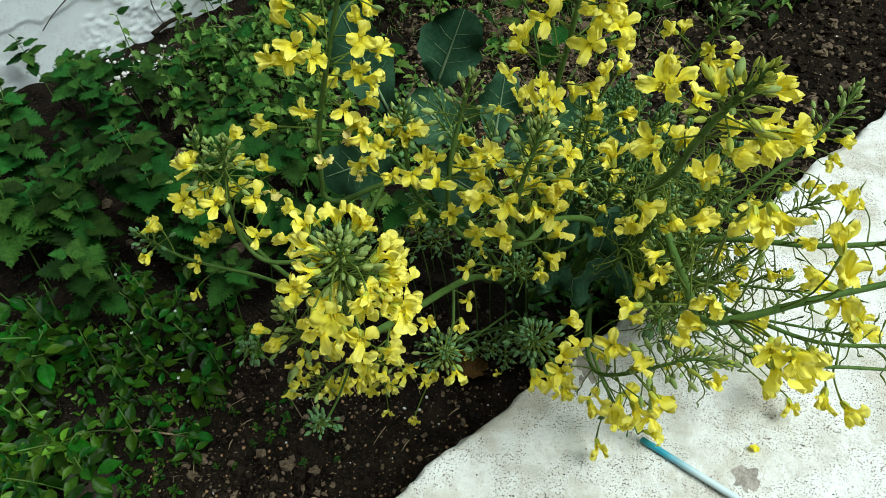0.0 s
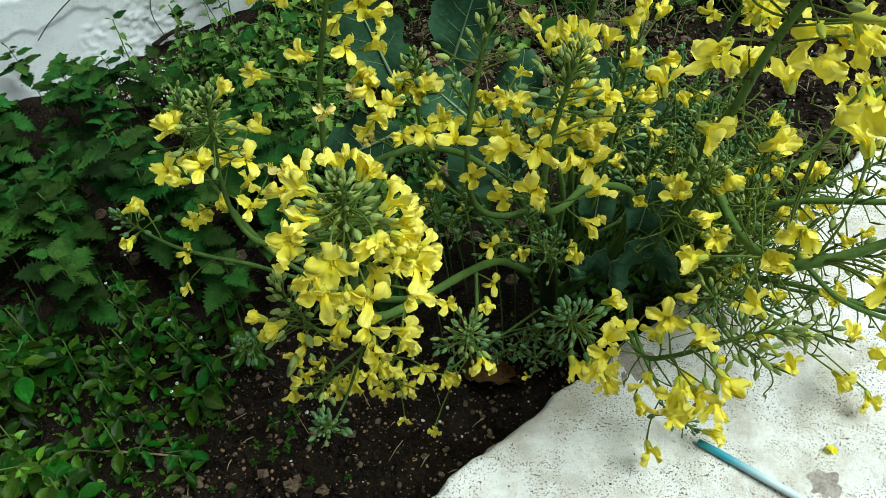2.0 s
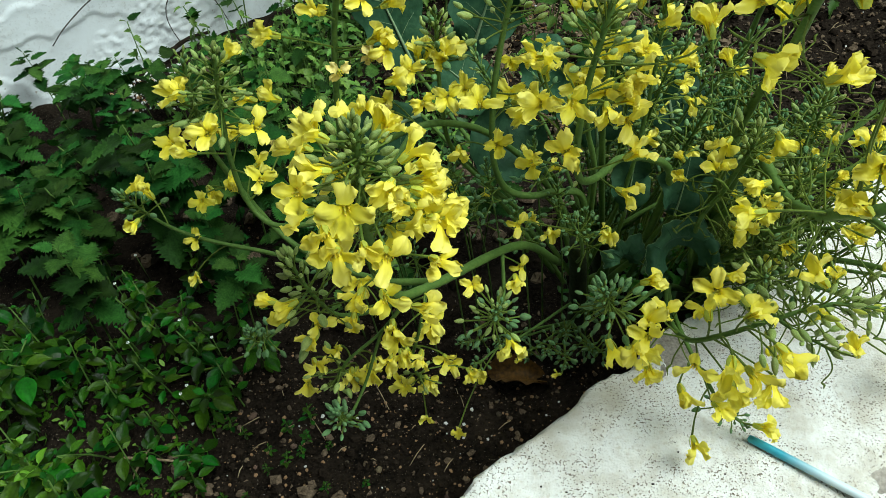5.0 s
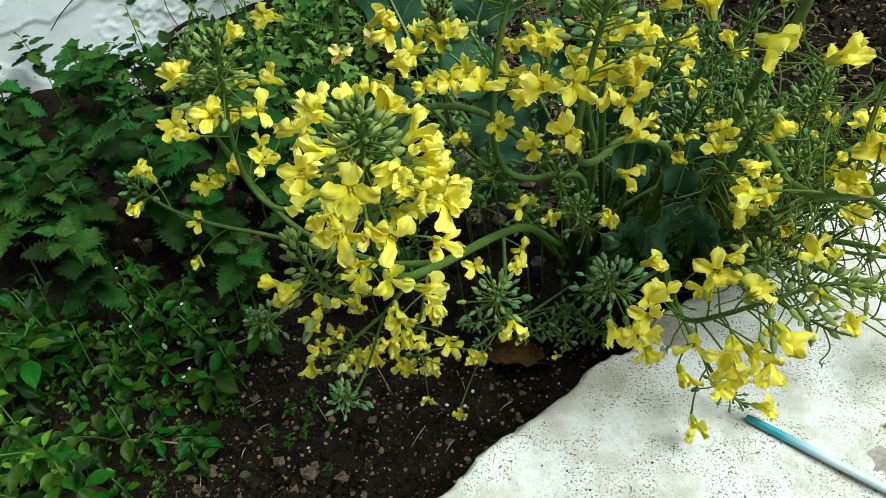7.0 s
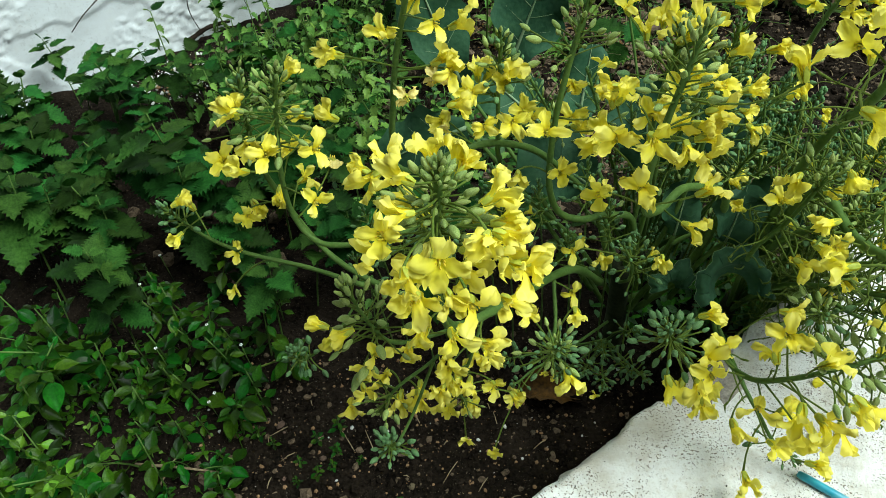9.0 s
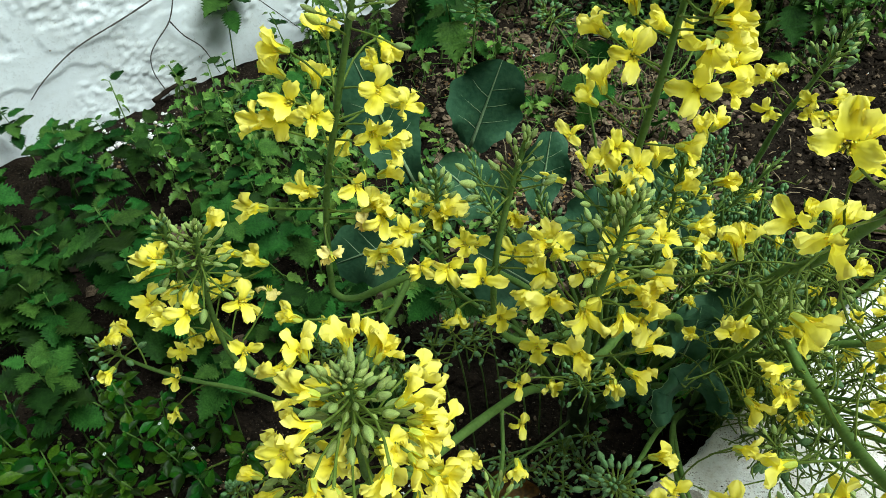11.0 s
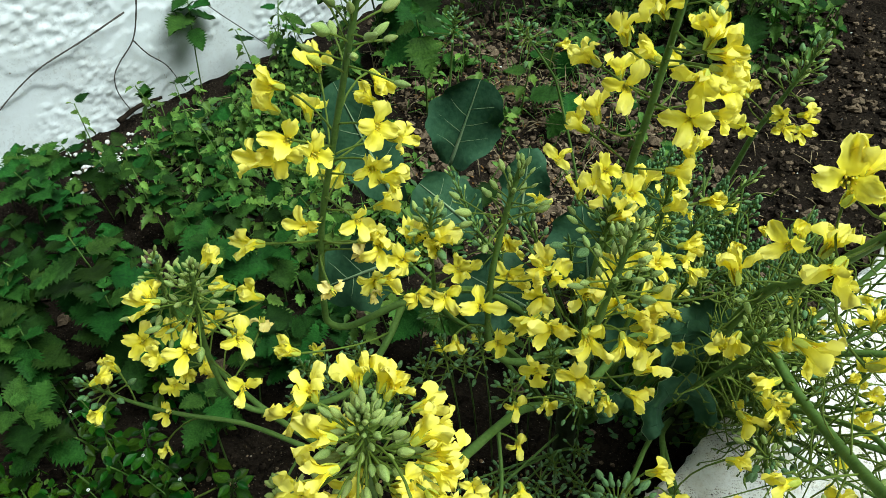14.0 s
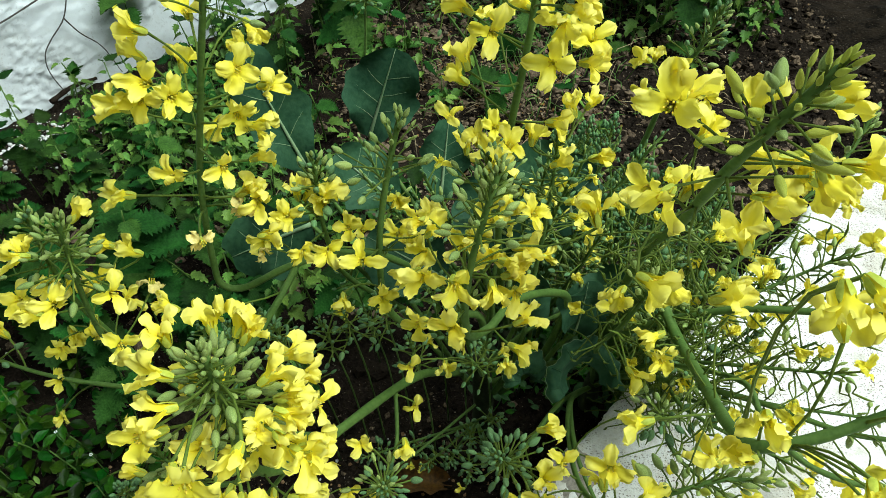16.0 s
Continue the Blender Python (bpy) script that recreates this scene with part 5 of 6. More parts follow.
def make_weed(name, seed, tall, pairs, leaves, big, label, category, group, bend=0.15, top=0.35, stem_mat=None, droop=0.25, first=0.22, crowd=1.0):
    """An upright weed: a stem with pairs of leaves set crosswise."""
    rng = random.Random(seed)
    ob = thing(name, (0, 0, 0), label, category, group)
    s = Shape()
    lean = Vector((rng.uniform(-bend, bend), rng.uniform(-bend, bend), 0))
    line = [Vector((0, 0, -0.02)) + lean * tall * (i / 6) ** 2 + Vector((0, 0, (tall + 0.02) * i / 6)) for i in range(7)]
    s.tube(line, [0.0013 - 0.0006 * i / 6 for i in range(7)], 5)
    part("stem", s.mesh("stem", [stem_mat or STEM]), ob)
    for k in range(pairs):
        u = first + (1 - first) * ((k + 1) / pairs) ** crowd
        f = u * 6
        i = min(int(f), 5)
        p = line[i].lerp(line[i + 1], f - i)
        for h in (0, 1):
            a = math.pi * h + math.pi / 2 * k + rng.uniform(-0.35, 0.35)
            size = big * (1 - (1 - top) * (k / max(pairs - 1, 1)) ** 2) * rng.uniform(0.8, 1.15) * (0.8 if k == 0 else 1)
            tip = -droop + rng.uniform(-0.8, 0.55) + (0.7 if k == pairs - 1 else 0)
            m = Matrix.Translation(p) @ Matrix.Rotation(a, 4, "Z") @ Matrix.Rotation(tip, 4, "X") @ Matrix.Scale(size, 4) @ Matrix.Translation((0, 0.008, 0))
            part("leaf", rng.choice(leaves), ob, at=m)
    return ob


def place(proto, x, y, size, rng, dip=0.0):
    x, y = x / 100, y / 100
    m = Matrix.Translation((x, y, soil_height(x, y) - dip)) @ Matrix.Rotation(rng.uniform(0, 6.28), 4, "Z") @ Matrix.Rotation(rng.uniform(-0.2, 0.2), 4, "X") @ Matrix.Scale(size, 4)
    made = copy_thing(proto, m)
    made.scale = (size, size, size)
    return made


def scatter(protos, spots, count, seed, sizes, gap):
    """Sets out weeds over patches (x, y, radius), no two closer than gap."""
    rng, taken = random.Random(seed), []
    tries = 0
    while len(taken) < count and tries < 6000:
        tries += 1
        x, y, r = rng.choice(spots)
        a, d = rng.uniform(0, 6.28), r * math.sqrt(rng.random())
        p = (x + d * math.cos(a), y + d * math.sin(a))
        w = Vector((p[0] / 100, p[1] / 100, 0))
        if (w - EDGE).dot(BED) < 0.03 or (w - WALL_AT).dot(WALL_OUT) < 0.03:
            continue
        if (p[0] - 10) ** 2 + (p[1] - 42) ** 2 < 100 or (p[0] + 48) ** 2 + (p[1] - 92) ** 2 < 49 or (p[0] + 48) ** 2 + (p[1] - 66) ** 2 < 36:
            continue
        if any((p[0] - q[0]) ** 2 + (p[1] - q[1]) ** 2 < gap * gap for q in taken):
            continue
        taken.append(p)
        place(rng.choice(protos), *p, rng.uniform(*sizes), rng)


NET = "dark green stinging nettle with toothed leaves among weeds"
nettles = [make_weed("nettle", k, 0.125 + 0.016 * k, 5 + k % 2, NETTLE_LEAVES, 0.82 + 0.07 * k, NET, "nettle", "nettles by the wall", top=0.3, first=0.56, crowd=0.6, droop=0.05) for k in range(4)]
for k, p in enumerate(nettles):
    p.location = cm(-46 - 5 * k, 58 + 5 * k, 0)
    p.location.z = soil_height(p.location.x, p.location.y)
scatter(nettles, [(-47, 62, 8), (-31, 57, 5), (-51, 54, 4), (-25, 58, 4)], 9, 3, (0.85, 1.2), 6.5)
scatter(nettles, [(-50, 70, 9), (-40, 72, 10), (-28, 66, 8), (-44, 80, 7), (-33, 80, 6), (-53, 76, 6), (-55, 83, 5), (-50, 62, 6), (-47, 66, 5)], 26, 13, (0.62, 0.85), 5.0)
CHICK = "low bright green weed with smooth oval leaves on soil"
weeds = [make_weed("weed", 10 + k, 0.055 + 0.009 * k, 6 + k % 3, OVAL_LEAVES, 0.62 + 0.12 * k, CHICK, "weed", "low weeds in the bed", 0.6, 0.28, None, -0.15, 0.3, 0.75) for k in range(5)]
for k, p in enumerate(weeds):
    p.location = cm(-30 - 4 * k, 34 + 2.5 * k, 0)
    p.location.z = soil_height(p.location.x, p.location.y)
scatter(weeds, [(-34, 36, 11), (-42, 34, 9), (-27, 40, 5), (-44, 38, 5), (-47, 28, 6), (-41, 29, 4)], 58, 4, (0.6, 1.3), 2.5)
scatter(weeds, [(-38, 48, 7), (-29, 47, 6), (-44, 46, 5)], 11, 66, (0.6, 1.1), 3.2)
limes = [make_weed("young_weed", 30 + k, 0.06 + 0.015 * k, 5, LIME_LEAVES, 1.05, "pale lime-green young weed with oval leaves on soil", "weed", "pale young weeds", 0.4, 0.5) for k in range(2)]
for k, p in enumerate(limes):
    p.location = cm(-38.5 - 4 * k, 29.5 - 1.5 * k, 0)
    p.location.z = soil_height(p.location.x, p.location.y)
scatter(limes, [(-40, 29.5, 3), (-43, 28, 4)], 6, 5, (0.85, 1.1), 3)
far = [make_weed("weed", 40 + k, 0.05 + 0.02 * k, 5, PALE_LEAVES + NETTLE_LEAVES[:1], 0.95, "small green weed growing by the old wall", "weed", "weeds near the wall", 0.3, 0.4) for k in range(3)]
for k, p in enumerate(far):
    p.location = cm(-28 + 4 * k, 90 + 6 * k, 0)
    p.location.z = soil_height(p.location.x, p.location.y)
scatter(far, [(-27, 86, 12), (-22, 100, 10), (-12, 84, 10), (-12, 72, 9), (-3, 76, 8), (-20, 70, 8), (0, 118, 8), (-26, 112, 8), (45, 118, 16), (44, 124, 12), (58, 116, 8), (55, 128, 12), (-12, 64, 6), (4, 104, 6), (14, 96, 6), (20, 118, 8), (34, 108, 6), (28, 90, 5)], 70, 6, (0.7, 1.3), 3.2)
leafy = [make_weed("leafy_weed", 60 + k, 0.10 + 0.025 * k, 7, PALE_LEAVES + NETTLE_LEAVES[:1], 0.85 + 0.1 * k, "tall leafy green weed growing by the old wall", "weed", "leafy weeds by the wall", 0.3, 0.45, crowd=0.8) for k in range(3)]
for k, p in enumerate(leafy):
    p.location = cm(-26 + 5 * k, 94 + 6 * k, 0)
    p.location.z = soil_height(p.location.x, p.location.y)
scatter(leafy, [(-30, 96, 6), (-24, 92, 8), (-20, 104, 8), (-14, 110, 7), (-24, 84, 8), (-34, 90, 4), (-16, 76, 7), (-8, 112, 6), (-40, 86, 7), (-34, 84, 6), (-30, 78, 6)], 44, 61, (0.7, 1.15), 3.4)
scatter(leafy, [(46, 114, 8), (56, 110, 7), (40, 126, 9), (54, 124, 9), (-4, 118, 6)], 24, 62, (1.1, 1.6), 4)
scatter(leafy, [(14, 130, 6), (24, 131, 6), (34, 130, 6), (46, 128, 6), (4, 126, 5)], 15, 64, (1.1, 1.6), 4)
scatter(weeds[:2], [(-30, 27, 3), (-27, 27, 3), (-24, 30, 3), (-19, 30, 3), (-25, 34, 3), (-12, 27, 2), (-16, 34, 3)], 26, 65, (0.22, 0.45), 1.6)
scatter(leafy[:2] + nettles[:2], [(-15, 57, 6), (-6, 56, 6), (-11, 49, 5), (0, 54, 5), (-20, 49, 5), (-22, 62, 5)], 15, 63, (0.7, 1.1), 3.6)
grown = make_weed("nettle", 77, 0.175, 7, NETTLE_LEAVES, 1.0, "tall dark green stinging nettle with large toothed leaves", "nettle", "nettles by the wall", 0.12, 0.35, None, 0.12, 0.4, 0.7)
grown.location = cm(-32.8, 54.5, 0)
grown.location.z = soil_height(grown.location.x, grown.location.y)
for x, y, size in ((-38.2, 44.8, 0.9), (-39.5, 50.4, 0.85), (-45.7, 52.6, 0.85), (-26.5, 52.0, 0.75), (-43.8, 75.0, 0.92), (-28.5, 58.5, 0.8)):
    place(grown, x, y, size, random.Random(int(x * 7 + y)))
# two tall shoots against the wall and the far soil
for x, y, size, kind in ((-36.6, 108.2, 1.05, 2), (-7, 108, 1.5, 3), (-2, 100, 1.3, 2), (-4.5, 112, 1.5, 1)):
    place(nettles[kind], x, y, size, random.Random(int(x * 3 + y)))


def build_carpet(name, seed, count, spots, mats, size, label, category, white=0):
    """A low carpet of small leaves that nobody could count."""
    rng, s = random.Random(seed), Shape()
    made = 0
    while made < count:
        x, y, r = rng.choice(spots)
        a, d = rng.uniform(0, 6.28), r * math.sqrt(rng.random())
        c = cm(x + d * math.cos(a), y + d * math.sin(a), 0)
        if (c - EDGE).dot(BED) < 0.02 or (c - WALL_AT).dot(WALL_OUT) < 0.012:
            continue
        c.z = soil_height(c.x, c.y) + rng.random() ** 1.5 * size * (0.5 if mats[0] == STRAW else 2.2)
        long, half = size * rng.uniform(0.6, 1.25), size * rng.uniform(0.22, 0.34)
        m = Matrix.Translation(c) @ Matrix.Rotation(rng.uniform(0, 6.28), 4, "Z") @ Matrix.Rotation(rng.uniform(-0.6, 0.7), 4, "X") @ Matrix.Rotation(rng.uniform(-0.4, 0.4), 4, "Y")
        rows = [[m @ Vector((v * half * w, long * u, 0.2 * half * abs(v) - 0.2 * long * u * u)) for v in (-1, 0, 1)] for u, w in ((0, 0.15), (0.3, 0.9), (0.65, 0.85), (1, 0.05))]
        s.sheet(rows, rng.randrange(len(mats)))
        if rng.random() < 0.5:
            low = Vector((c.x + rng.uniform(-0.01, 0.01), c.y + rng.uniform(-0.01, 0.01), soil_height(c.x, c.y) - 0.005))
            s.tube([low, c], [0.0006, 0.0004], 3, rng.randrange(len(mats)))
        made += 1
    tagged(new(name, s.mesh(name, mats)), label, category, kind="stuff")


build_carpet("weed_carpet", 7, 260, [(-34, 36, 10), (-42, 36, 11)], [WEED, WEED, WEED, GRASSY], 0.008, "dense carpet of small green weed leaves on the soil", "weeds")
build_carpet("weed_undergrowth", 8, 70, [(-46, 58, 15), (-38, 70, 13), (-28, 60, 10), (-48, 76, 8)], [NETTLE, NETTLE, WEED], 0.017, "dark undergrowth of nettle leaves below the wall", "weeds")
build_carpet("far_weed_carpet", 9, 2300, [(26, 122, 12), (-26, 88, 12), (-20, 102, 9), (-14, 78, 12), (-4, 78, 8), (48, 122, 16), (30, 128, 12), (-34, 100, 6)], [GRASSY, NETTLE, FERN], 0.013, "thin carpet of small weeds on the far soil", "weeds")
build_carpet("dry_litter", 14, 3200, [(8, 94, 14), (16, 106, 14), (2, 110, 12), (14, 82, 10), (26, 96, 10)], [STRAW, PALE_CLOD, DRYLEAF, PALE_CLOD], 0.0065, "dry brown leaf litter and straw on the far soil", "litter")
build_carpet("feathery_weed", 12, 700, [(14, 50, 7), (20, 49, 6), (24, 48, 5), (18, 54, 5)], [FERN, WEED], 0.012, "grey-green feathery undergrowth between the flower stems", "weeds")


def build_bud_mass():
    """Crowded small heads of blue-green buds low behind the flowers."""
    rng, s = random.Random(71), Shape()
    for n in range(85):
        x, y = rng.choice([(14, 50), (19, 51), (23, 50), (17, 56), (24, 57), (27, 52), (12, 58), (20, 63)])
        x, y, top = x + rng.uniform(-3.5, 3.5), y + rng.uniform(-3.5, 3.5), rng.uniform(12, 23)
        head, foot = cm(x, y, top), cm(x * 0.6 + 13 * 0.4, y * 0.6 + 50 * 0.4, 0)
        s.tube(curve_through([foot, foot.lerp(head, 0.6) + Vector((0, 0, -0.008)), head], 4), [0.0014 - 0.0001 * i for i in range(9)], 5, 1)
        ahead = (head - foot).normalized()
        for k in range(44):
            f = (k + 0.5) / 44
            a, b = k * 2.4, 0.25 + 1.3 * f
            side = ahead.orthogonal().normalized()
            way = ahead * math.cos(b) + (side * math.cos(a) + ahead.cross(side) * math.sin(a)) * math.sin(b)
            root = head - ahead * 0.05 * f
            c = root + way * (0.003 + 0.012 * f) * rng.uniform(0.8, 1.2)
            s.tube([root, c], [0.0004, 0.0004], 3, 1)
            q = rng.uniform(0.0011, 0.0019)
            s.lump(c + way * q, (q, q, q * rng.uniform(1.2, 1.9)), 0, 6, 4)
    tagged(new("bud_mass", s.mesh("bud_mass", [BLUE_BUD, THIN])), "crowded small blue-green broccoli buds behind the flowers", "buds", kind="stuff")


build_bud_mass()


def build_grass():
    rng, s = random.Random(21), Shape()
    for _ in range(700):
        x, y, r = rng.choice([(14, 92, 12), (22, 114, 14), (36, 112, 14), (-26, 96, 10), (-18, 106, 10), (-14, 80, 10), (-28, 84, 8), (4, 110, 14), (12, 122, 14), (28, 100, 10)])
        c = cm(x + rng.uniform(-r, r), y + rng.uniform(-r, r), 0)
        if (c - WALL_AT).dot(WALL_OUT) < 0.02:
            continue
        c.z = soil_height(c.x, c.y) - 0.004
        a, long = rng.uniform(0, 6.28), rng.uniform(0.02, 0.07)
        bend = Vector((math.cos(a), math.sin(a), 0)) * long * rng.uniform(0.4, 1.0)
        s.tube([c, c + bend * 0.3 + Vector((0, 0, long * 0.5)), c + bend + Vector((0, 0, long * 0.55))], [0.0008, 0.0007, 0.0002], 3, 0 if y < 90 or rng.random() < 0.85 else 1)
    tagged(new("grass", s.mesh("grass", [GRASSY, STRAW])), "sparse thin grass blades by the wall", "grass", kind="stuff")


build_grass()
scatter(nettles, [(46, 122, 10), (56, 124, 8), (36, 130, 8)], 9, 16, (0.9, 1.3), 5)

s = Shape()
rng = random.Random(51)
for _ in range(9):
    x, y = rng.uniform(-46, -24), rng.uniform(33, 54)
    c = cm(x, y, 0)
    c.z = soil_height(c.x, c.y) + rng.uniform(0.02, 0.06)
    for k in range(5):
        a = 2 * math.pi * k / 5
        s.lump(c + Vector((math.cos(a) * 0.0011, math.sin(a) * 0.0011, 0)), (0.0007, 0.0007, 0.0004), 0, 5, 3)
    s.tube([Vector((c.x, c.y + 0.004, soil_height(c.x, c.y))), c], [0.0005, 0.0004], 4, 1)
tagged(new("tiny_white_flowers", s.mesh("tiny_white_flowers", [WHITE_PETAL, STEM])), "tiny white weed flowers among green leaves", "flowers", kind="stuff")


# ---- soil crumbs, pebbles, litter ----
def build_crumbs():
    rng, s = random.Random(31), Shape()
    for _ in range(9500):
        u = rng.random()
        if u < 0.45:
            x, y = rng.uniform(-30, 14), rng.uniform(14, 48)
        elif u < 0.85:
            x, y = rng.uniform(-5, 75), rng.uniform(58, 130)
        else:
            x, y = rng.uniform(-50, 40), rng.uniform(40, 130)
        c = cm(x, y, 0)
        if (c - EDGE).dot(BED) < 0.012 or (c - WALL_AT).dot(WALL_OUT) < 0.02:
            continue
        r = 0.0009 + (0.0028 if y < 50 else 0.0085) * rng.random() ** 4
        c.z = soil_height(c.x, c.y) + r * 0.3
        s.lump(c, (r * rng.uniform(0.8, 1.4), r * rng.uniform(0.8, 1.3), r * rng.uniform(0.6, 0.9)), 1 if rng.random() < (0.18 if y < 58 else 0.8 if x < 30 else 0.35) else 0, 6, 4, 0.42, rng)
    for _ in range(4500):
        c = cm(rng.uniform(8, 76), rng.uniform(62, 128), 0)
        if (c - EDGE).dot(BED) < 0.015:
            continue
        q = 0.0010 + 0.0034 * rng.random() ** 2
        c.z = soil_height(c.x, c.y) + q * 0.35
        s.lump(c, (q * rng.uniform(0.7, 1.5), q * rng.uniform(0.7, 1.5), q * 0.8), 1 if rng.random() < 0.4 else 0, 5, 4, 0.45, rng)
    for _ in range(520):
        x, y, big = rng.choice([(-25, 26, 2.2), (-20.5, 25.5, 2.5), (-17.5, 25, 2.5), (-14, 27, 3), (-23, 29, 3)])
        c = cm(rng.gauss(x, big), rng.gauss(y, 1.2), 0)
        if (c - EDGE).dot(BED) < 0.015:
            continue
        q = 0.0006 + 0.0055 * rng.random() ** 5
        c.z = soil_height(c.x, c.y) + q * 0.5
        s.lump(c, (q * rng.uniform(0.7, 1.5), q * rng.uniform(0.7, 1.5), q), 1 if rng.random() < 0.35 else 0, 5, 4, 0.45, rng)
    tagged(new("soil_crumbs", s.mesh("soil_crumbs", [CLOD, PALE_CLOD], False)), "loose dark crumbs and clods of garden soil", "soil", kind="stuff")


def build_grit():
    rng, s = random.Random(32), Shape()
    for _ in range(2800):
        u = rng.random()
        if u < 0.18:
            x, y, r = -47.5 + rng.gauss(0, 3.5), 92.5 + rng.gauss(0, 3.0), 0.0007 + 0.0032 * rng.random() ** 3
        elif u < 0.75:
            x, y, r = rng.uniform(-30, 10), rng.uniform(14, 44), 0.0005 + 0.0016 * rng.random() ** 3
        else:
            x, y, r = rng.uniform(-40, 75), rng.uniform(60, 125), rng.uniform(0.0008, 0.0022)
        c = cm(x, y, 0)
        if (c - EDGE).dot(BED) < 0.012 or (c - WALL_AT).dot(WALL_OUT) < 0.012:
            continue
        c.z = soil_height(c.x, c.y) + r * 0.5
        s.lump(c, (r, r * rng.uniform(0.7, 1.2), r * 0.75), 0 if rng.random() < (0.85 if u < 0.18 else 0.12) else 1, 5, 4, 0.25, rng)
    tagged(new("white_grit", s.mesh("white_grit", [GRIT, TAN_GRIT], False)), "scattered crumbs of white plaster and grit on soil", "grit", kind="stuff")


def build_straw():
    rng, s = random.Random(33), Shape()
    for _ in range(420):
        x, y = (rng.uniform(-15, 55), rng.uniform(66, 132)) if rng.random() < 0.9 else (rng.uniform(-28, 10), rng.uniform(20, 40))
        c = cm(x, y, 0)
        if (c - EDGE).dot(BED) < 0.02:
            continue
        a, long = rng.uniform(0, 6.28), 0.005 + 0.035 * rng.random() ** 2
        way = Vector((math.cos(a), math.sin(a), rng.uniform(-0.05, 0.15))) * long
        c.z = soil_height(c.x, c.y) + 0.004
        s.tube([c - way / 2, c + Vector((0, 0, 0.002)), c + way / 2], [0.0004, 0.0005, 0.0003], 4)
    tagged(new("straw_litter", s.mesh("straw_litter", [STRAW])), "dry straw and dead stalks lying on soil", "litter", kind="stuff")


def pebble_mesh(seed):
    rng, s = random.Random(seed), Shape()
    s.lump(Vector((0, 0, 0)), (1, 0.8, 0.65), 0, 7, 5, 0.3, rng)
    return s.mesh("pebble", [STONE])


def set_pebbles():
    rng = random.Random(34)
    meshes = [pebble_mesh(k) for k in range(5)]
    fixed = [(-25.3, 35.2, 0.35), (-22.2, 36.4, 0.45), (-18.7, 36.7, 0.3), (-17.7, 32.8, 0.3), (-9.6, 29.4, 0.35), (-9.9, 35.6, 0.28), (0.6, 34.2, 0.3), (2.1, 31.7, 0.3), (-15.8, 26.9, 0.3)]
    spots = fixed + [(rng.uniform(-30, 3), rng.uniform(17, 40), 0.1 + 0.2 * rng.random() ** 2) for _ in range(16)] + [(rng.uniform(0, 72), rng.uniform(66, 122), 0.2 + 0.4 * rng.random() ** 2) for _ in range(60)]
    for x, y, r in spots:
        c = cm(x, y, 0)
        if (c - EDGE).dot(BED) < 0.02:
            continue
        c.z = soil_height(c.x, c.y) + 0.0025 * r
        ob = new("pebble", rng.choice(meshes))
        ob.matrix_basis = Matrix.Translation(c) @ Euler((rng.uniform(-0.4, 0.4), rng.uniform(-0.4, 0.4), rng.uniform(0, 6))).to_matrix().to_4x4() @ Matrix.Scale(r / 100, 4)
        tagged(ob, "small pale pebble lying on dark soil", "pebble", "pebbles on the soil")


build_crumbs()
build_grit()
build_straw()
set_pebbles()

s = Shape()
s.lump(Vector((0, 0, 0)), (0.028, 0.020, 0.016), 0, 14, 9, 0.05, random.Random(5))
rock = new("stone", s.mesh("stone", [ROCK]))
rock.location = cm(-34.9, 25.6, 0)
rock.location.z = soil_height(-0.349, 0.256) + 0.010
tagged(rock, "smooth reddish-brown stone half sunk in soil", "stone")

# dead leaf on the soil under the plant
s = Shape()
rows = []
for i in range(11):
    u = i / 10
    half = 0.015 * math.sin(math.pi * min(u * 0.96 + 0.03, 1)) ** 0.8
    rows.append([Vector((u * 0.06 - 0.03, v * half * (1 + 0.15 * math.sin(23 * u + 2 * v)), 0.008 * math.sin(4 * u + v) + 1.6 * half * v * v + 0.0025 * math.sin(14 * u + 5 * v) + 0.004)) for v in (-1, -0.6, -0.2, 0.2, 0.6, 1)])
s.sheet(rows)
s.tube([Vector((-0.042, 0, 0.004)), Vector((-0.03, 0, 0.004)), Vector((0.025, 0, 0.006))], [0.001, 0.001, 0.0005], 5)
dead = new("dead_leaf", s.mesh("dead_leaf", [DRYLEAF]))
dead.matrix_basis = pose(0.028, 0.384, soil_height(0.028, 0.384) + 0.003, 14, -6, -16)
tagged(dead, "withered yellow-brown leaf lying on dark soil", "leaf")


def lay_stick(name, points, thick, mat, label, category):
    s = Shape()
    line = curve_through([cm(*p) for p in points], 6)
    s.tube(line, [thick / 200 * (1 - 0.4 * i / (len(line) - 1)) * (1 + 0.12 * math.sin(i * 2.1)) for i in range(len(line))], 6)
    return tagged(new(name, s.mesh(name, [mat])), label, category)


def on_soil(x, y, up=0.6):
    return (x, y, soil_height(x / 100, y / 100) * 100 + up)


lay_stick("dry_stalk", [on_soil(-34.6, 32.4), on_soil(-30.4, 31.9, 0.9), on_soil(-25.6, 31.4)], 0.32, STRAW, "pale dry stalk lying on dark soil", "stalk")
lay_stick("dry_stalk", [on_soil(-31.8, 29.6, 0.4), on_soil(-31.0, 31.8, 1.4), on_soil(-29.8, 34.0, 0.8)], 0.22, STRAW, "thin pale dry stalk leaning over another", "stalk")
lay_stick("weed_runner", [on_soil(-35.5, 38.4, 1.6), on_soil(-28.2, 40.5, 1.6), on_soil(-22.6, 43.4, 1.2)], 0.3, THIN, "long greenish weed runner over the soil", "stalk")

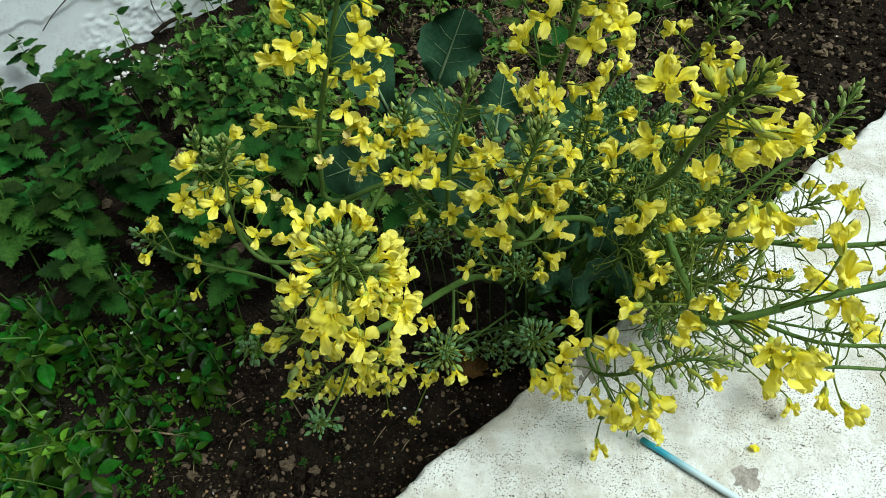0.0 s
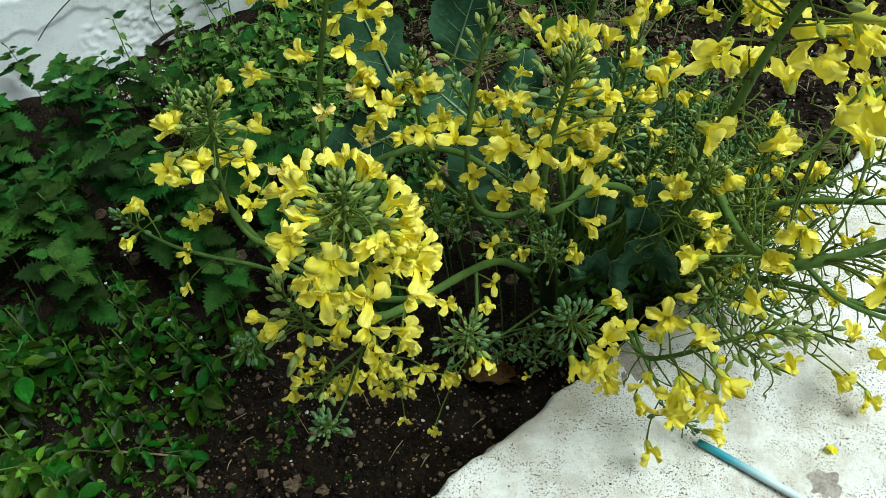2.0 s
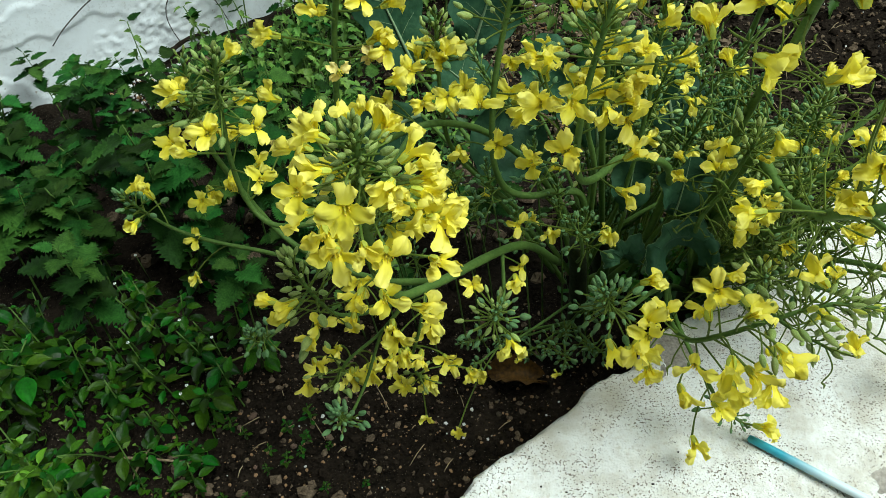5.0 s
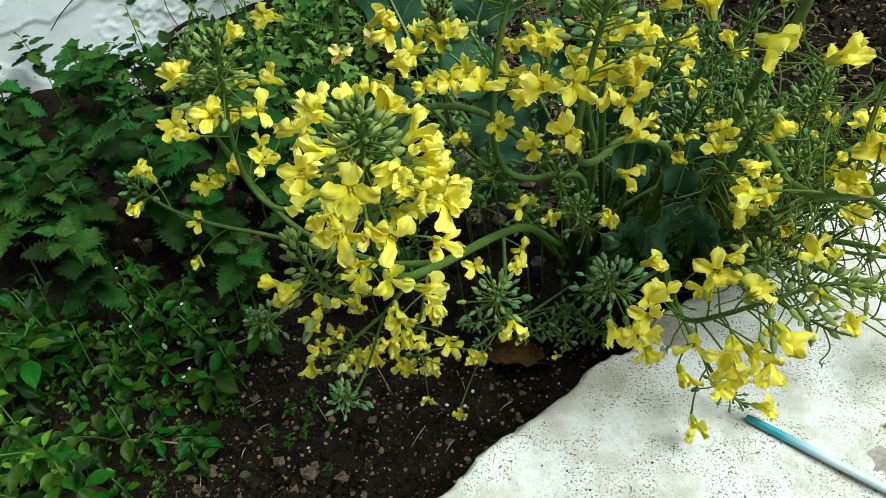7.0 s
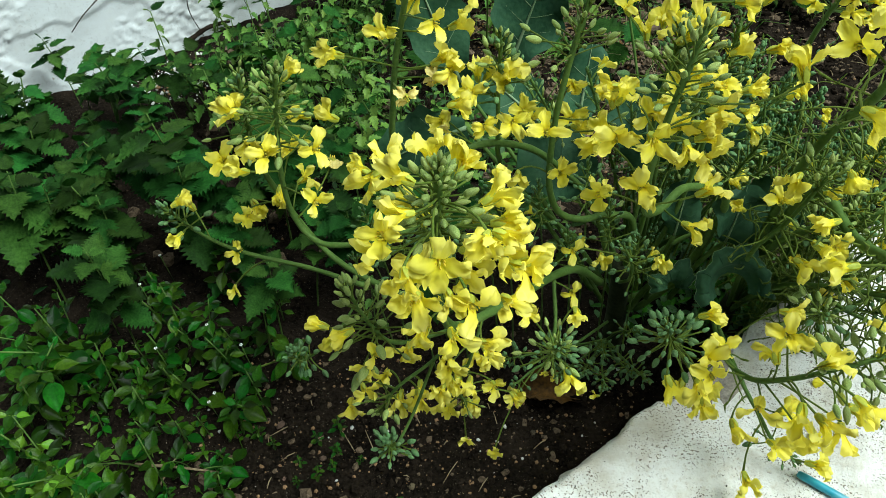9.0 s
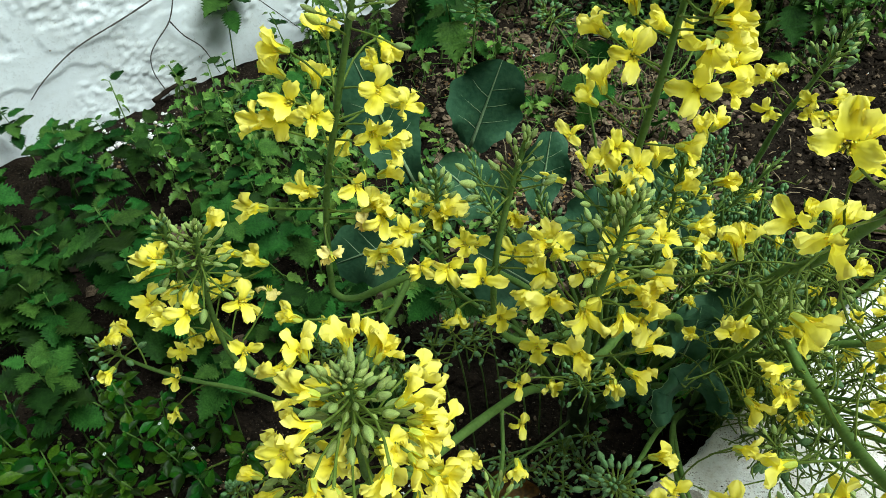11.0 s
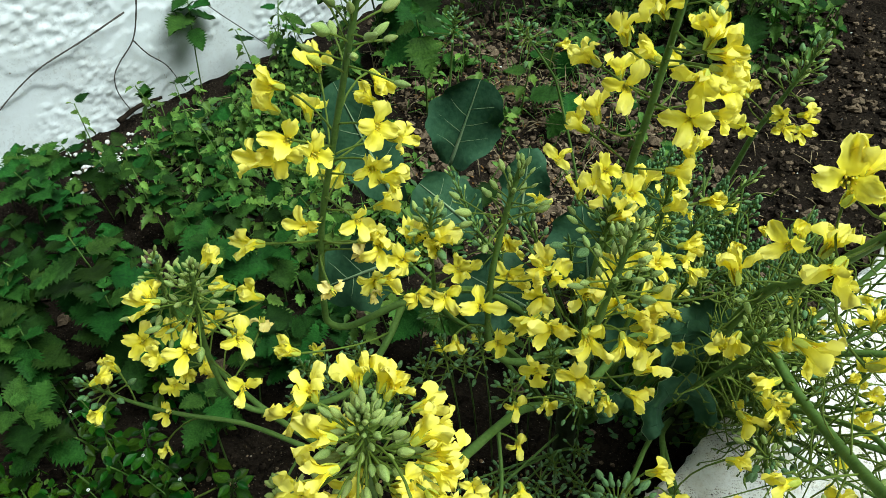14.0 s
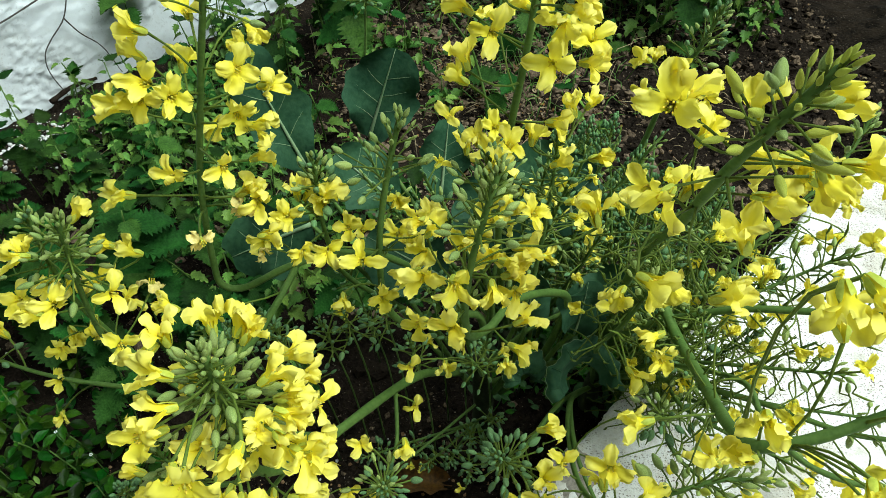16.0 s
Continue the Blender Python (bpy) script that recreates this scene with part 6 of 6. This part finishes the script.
lay_stick("rotten_stick", [(-47.0, 99.9, 0.6), (-44.6, 102.6, 1.2), (-42.0, 105.6, 0.6)], 0.9, CLOD, "dark rotten stick lying at the foot of the wall", "stick")

# dry climber on the wall
for n, pts in enumerate((
        [(-42.8, 105.0, 15.1), (-47.6, 100.9, 13.6), (-52.9, 96.4, 12.1), (-56.9, 93.1, 9.6), (-59.0, 91.3, 7.6)],
        [(-40.5, 106.8, 19.0), (-41.6, 106.0, 14.5), (-42.9, 104.8, 11.0), (-45.0, 103.1, 8.7), (-46.1, 102.1, 7.0), (-46.4, 101.9, 4.3), (-45.6, 102.4, 0.2)],
        [(-42.9, 104.8, 11.0), (-41.9, 105.7, 8.2), (-40.2, 107.1, 5.1), (-39.0, 107.8, 0.3)],
        [(-36.0, 111.0, 15.5), (-32.9, 113.3, 10.3), (-29.9, 115.7, 5.6), (-26.6, 118.4, 0.3)])):
    lay_stick("dry_twig", [(x + 0.25, y - 0.3, z) for x, y, z in pts], 0.27 - 0.03 * n, TWIG, "thin dry brown twig hanging against the whitewashed wall", "twig")

# blue tube on the kerb
s = Shape()
s.tube([Vector((x, 0, 0)) for x in (0, 0.004, 0.02, 0.08, 0.2, 0.45)], [0.0024, 0.0028, 0.0029, 0.0029, 0.0029, 0.0029], 14)
s.tube([Vector((x, 0, 0)) for x in (-0.0006, 0.012)], [0.0019, 0.0019], 12)
tube = new("plastic_tube", s.mesh("plastic_tube", [TUBE]))
tube.matrix_basis = Matrix.Translation(cm(17.0, 25.5, 12.9)) @ Matrix.Rotation(math.atan2(-4.4, 6.0), 4, "Z")
tagged(tube, "faded blue plastic tube lying on the white kerb", "tube")

# fallen petals on the kerb
s = Shape()
add_petal(s, random.Random(3), 0.0, 1.4, 0.011, 0.008)
petal = s.mesh("fallen_petal", [PETAL])
for x, y, turn in ((26.2, 24.6, 30), (19.4, 28.4, 200), (30.2, 30.5, 80), (21.0, 32.4, 140)):
    ob = new("fallen_petal", petal)
    ob.matrix_basis = pose(x / 100, y / 100, TOP + 0.0015, 180, 0, turn) @ Matrix.Translation((0, 0, -0.005))
    tagged(ob, "fallen yellow petal lying on the white kerb", "petal", "fallen petals")


def build_debris():
    """Dark specks of dead flowers and soil on the kerb."""
    rng, s = random.Random(36), Shape()
    for _ in range(260):
        r, d = rng.uniform(0.05, 0.8), -0.01 - 0.4 * rng.random() ** 1.3
        c = EDGE + ALONG * r + BED * d
        w = Vector((r * 9, d * 9, 1.7))
        z = TOP + noise.fractal(w * 1.6, 0.8, 2.0, 5) * 0.0035 + noise.noise(w * 0.5) * 0.003
        q = rng.uniform(0.0003, 0.0008)
        s.lump(Vector((c.x, c.y, z + q * 0.3)), (q * rng.uniform(0.8, 2.0), q, q * 0.6), 0, 5, 3, 0.2, rng)
    tagged(new("kerb_debris", s.mesh("kerb_debris", [CLOD])), "dark specks of soil and withered petals on the kerb", "debris", kind="stuff")


build_debris()
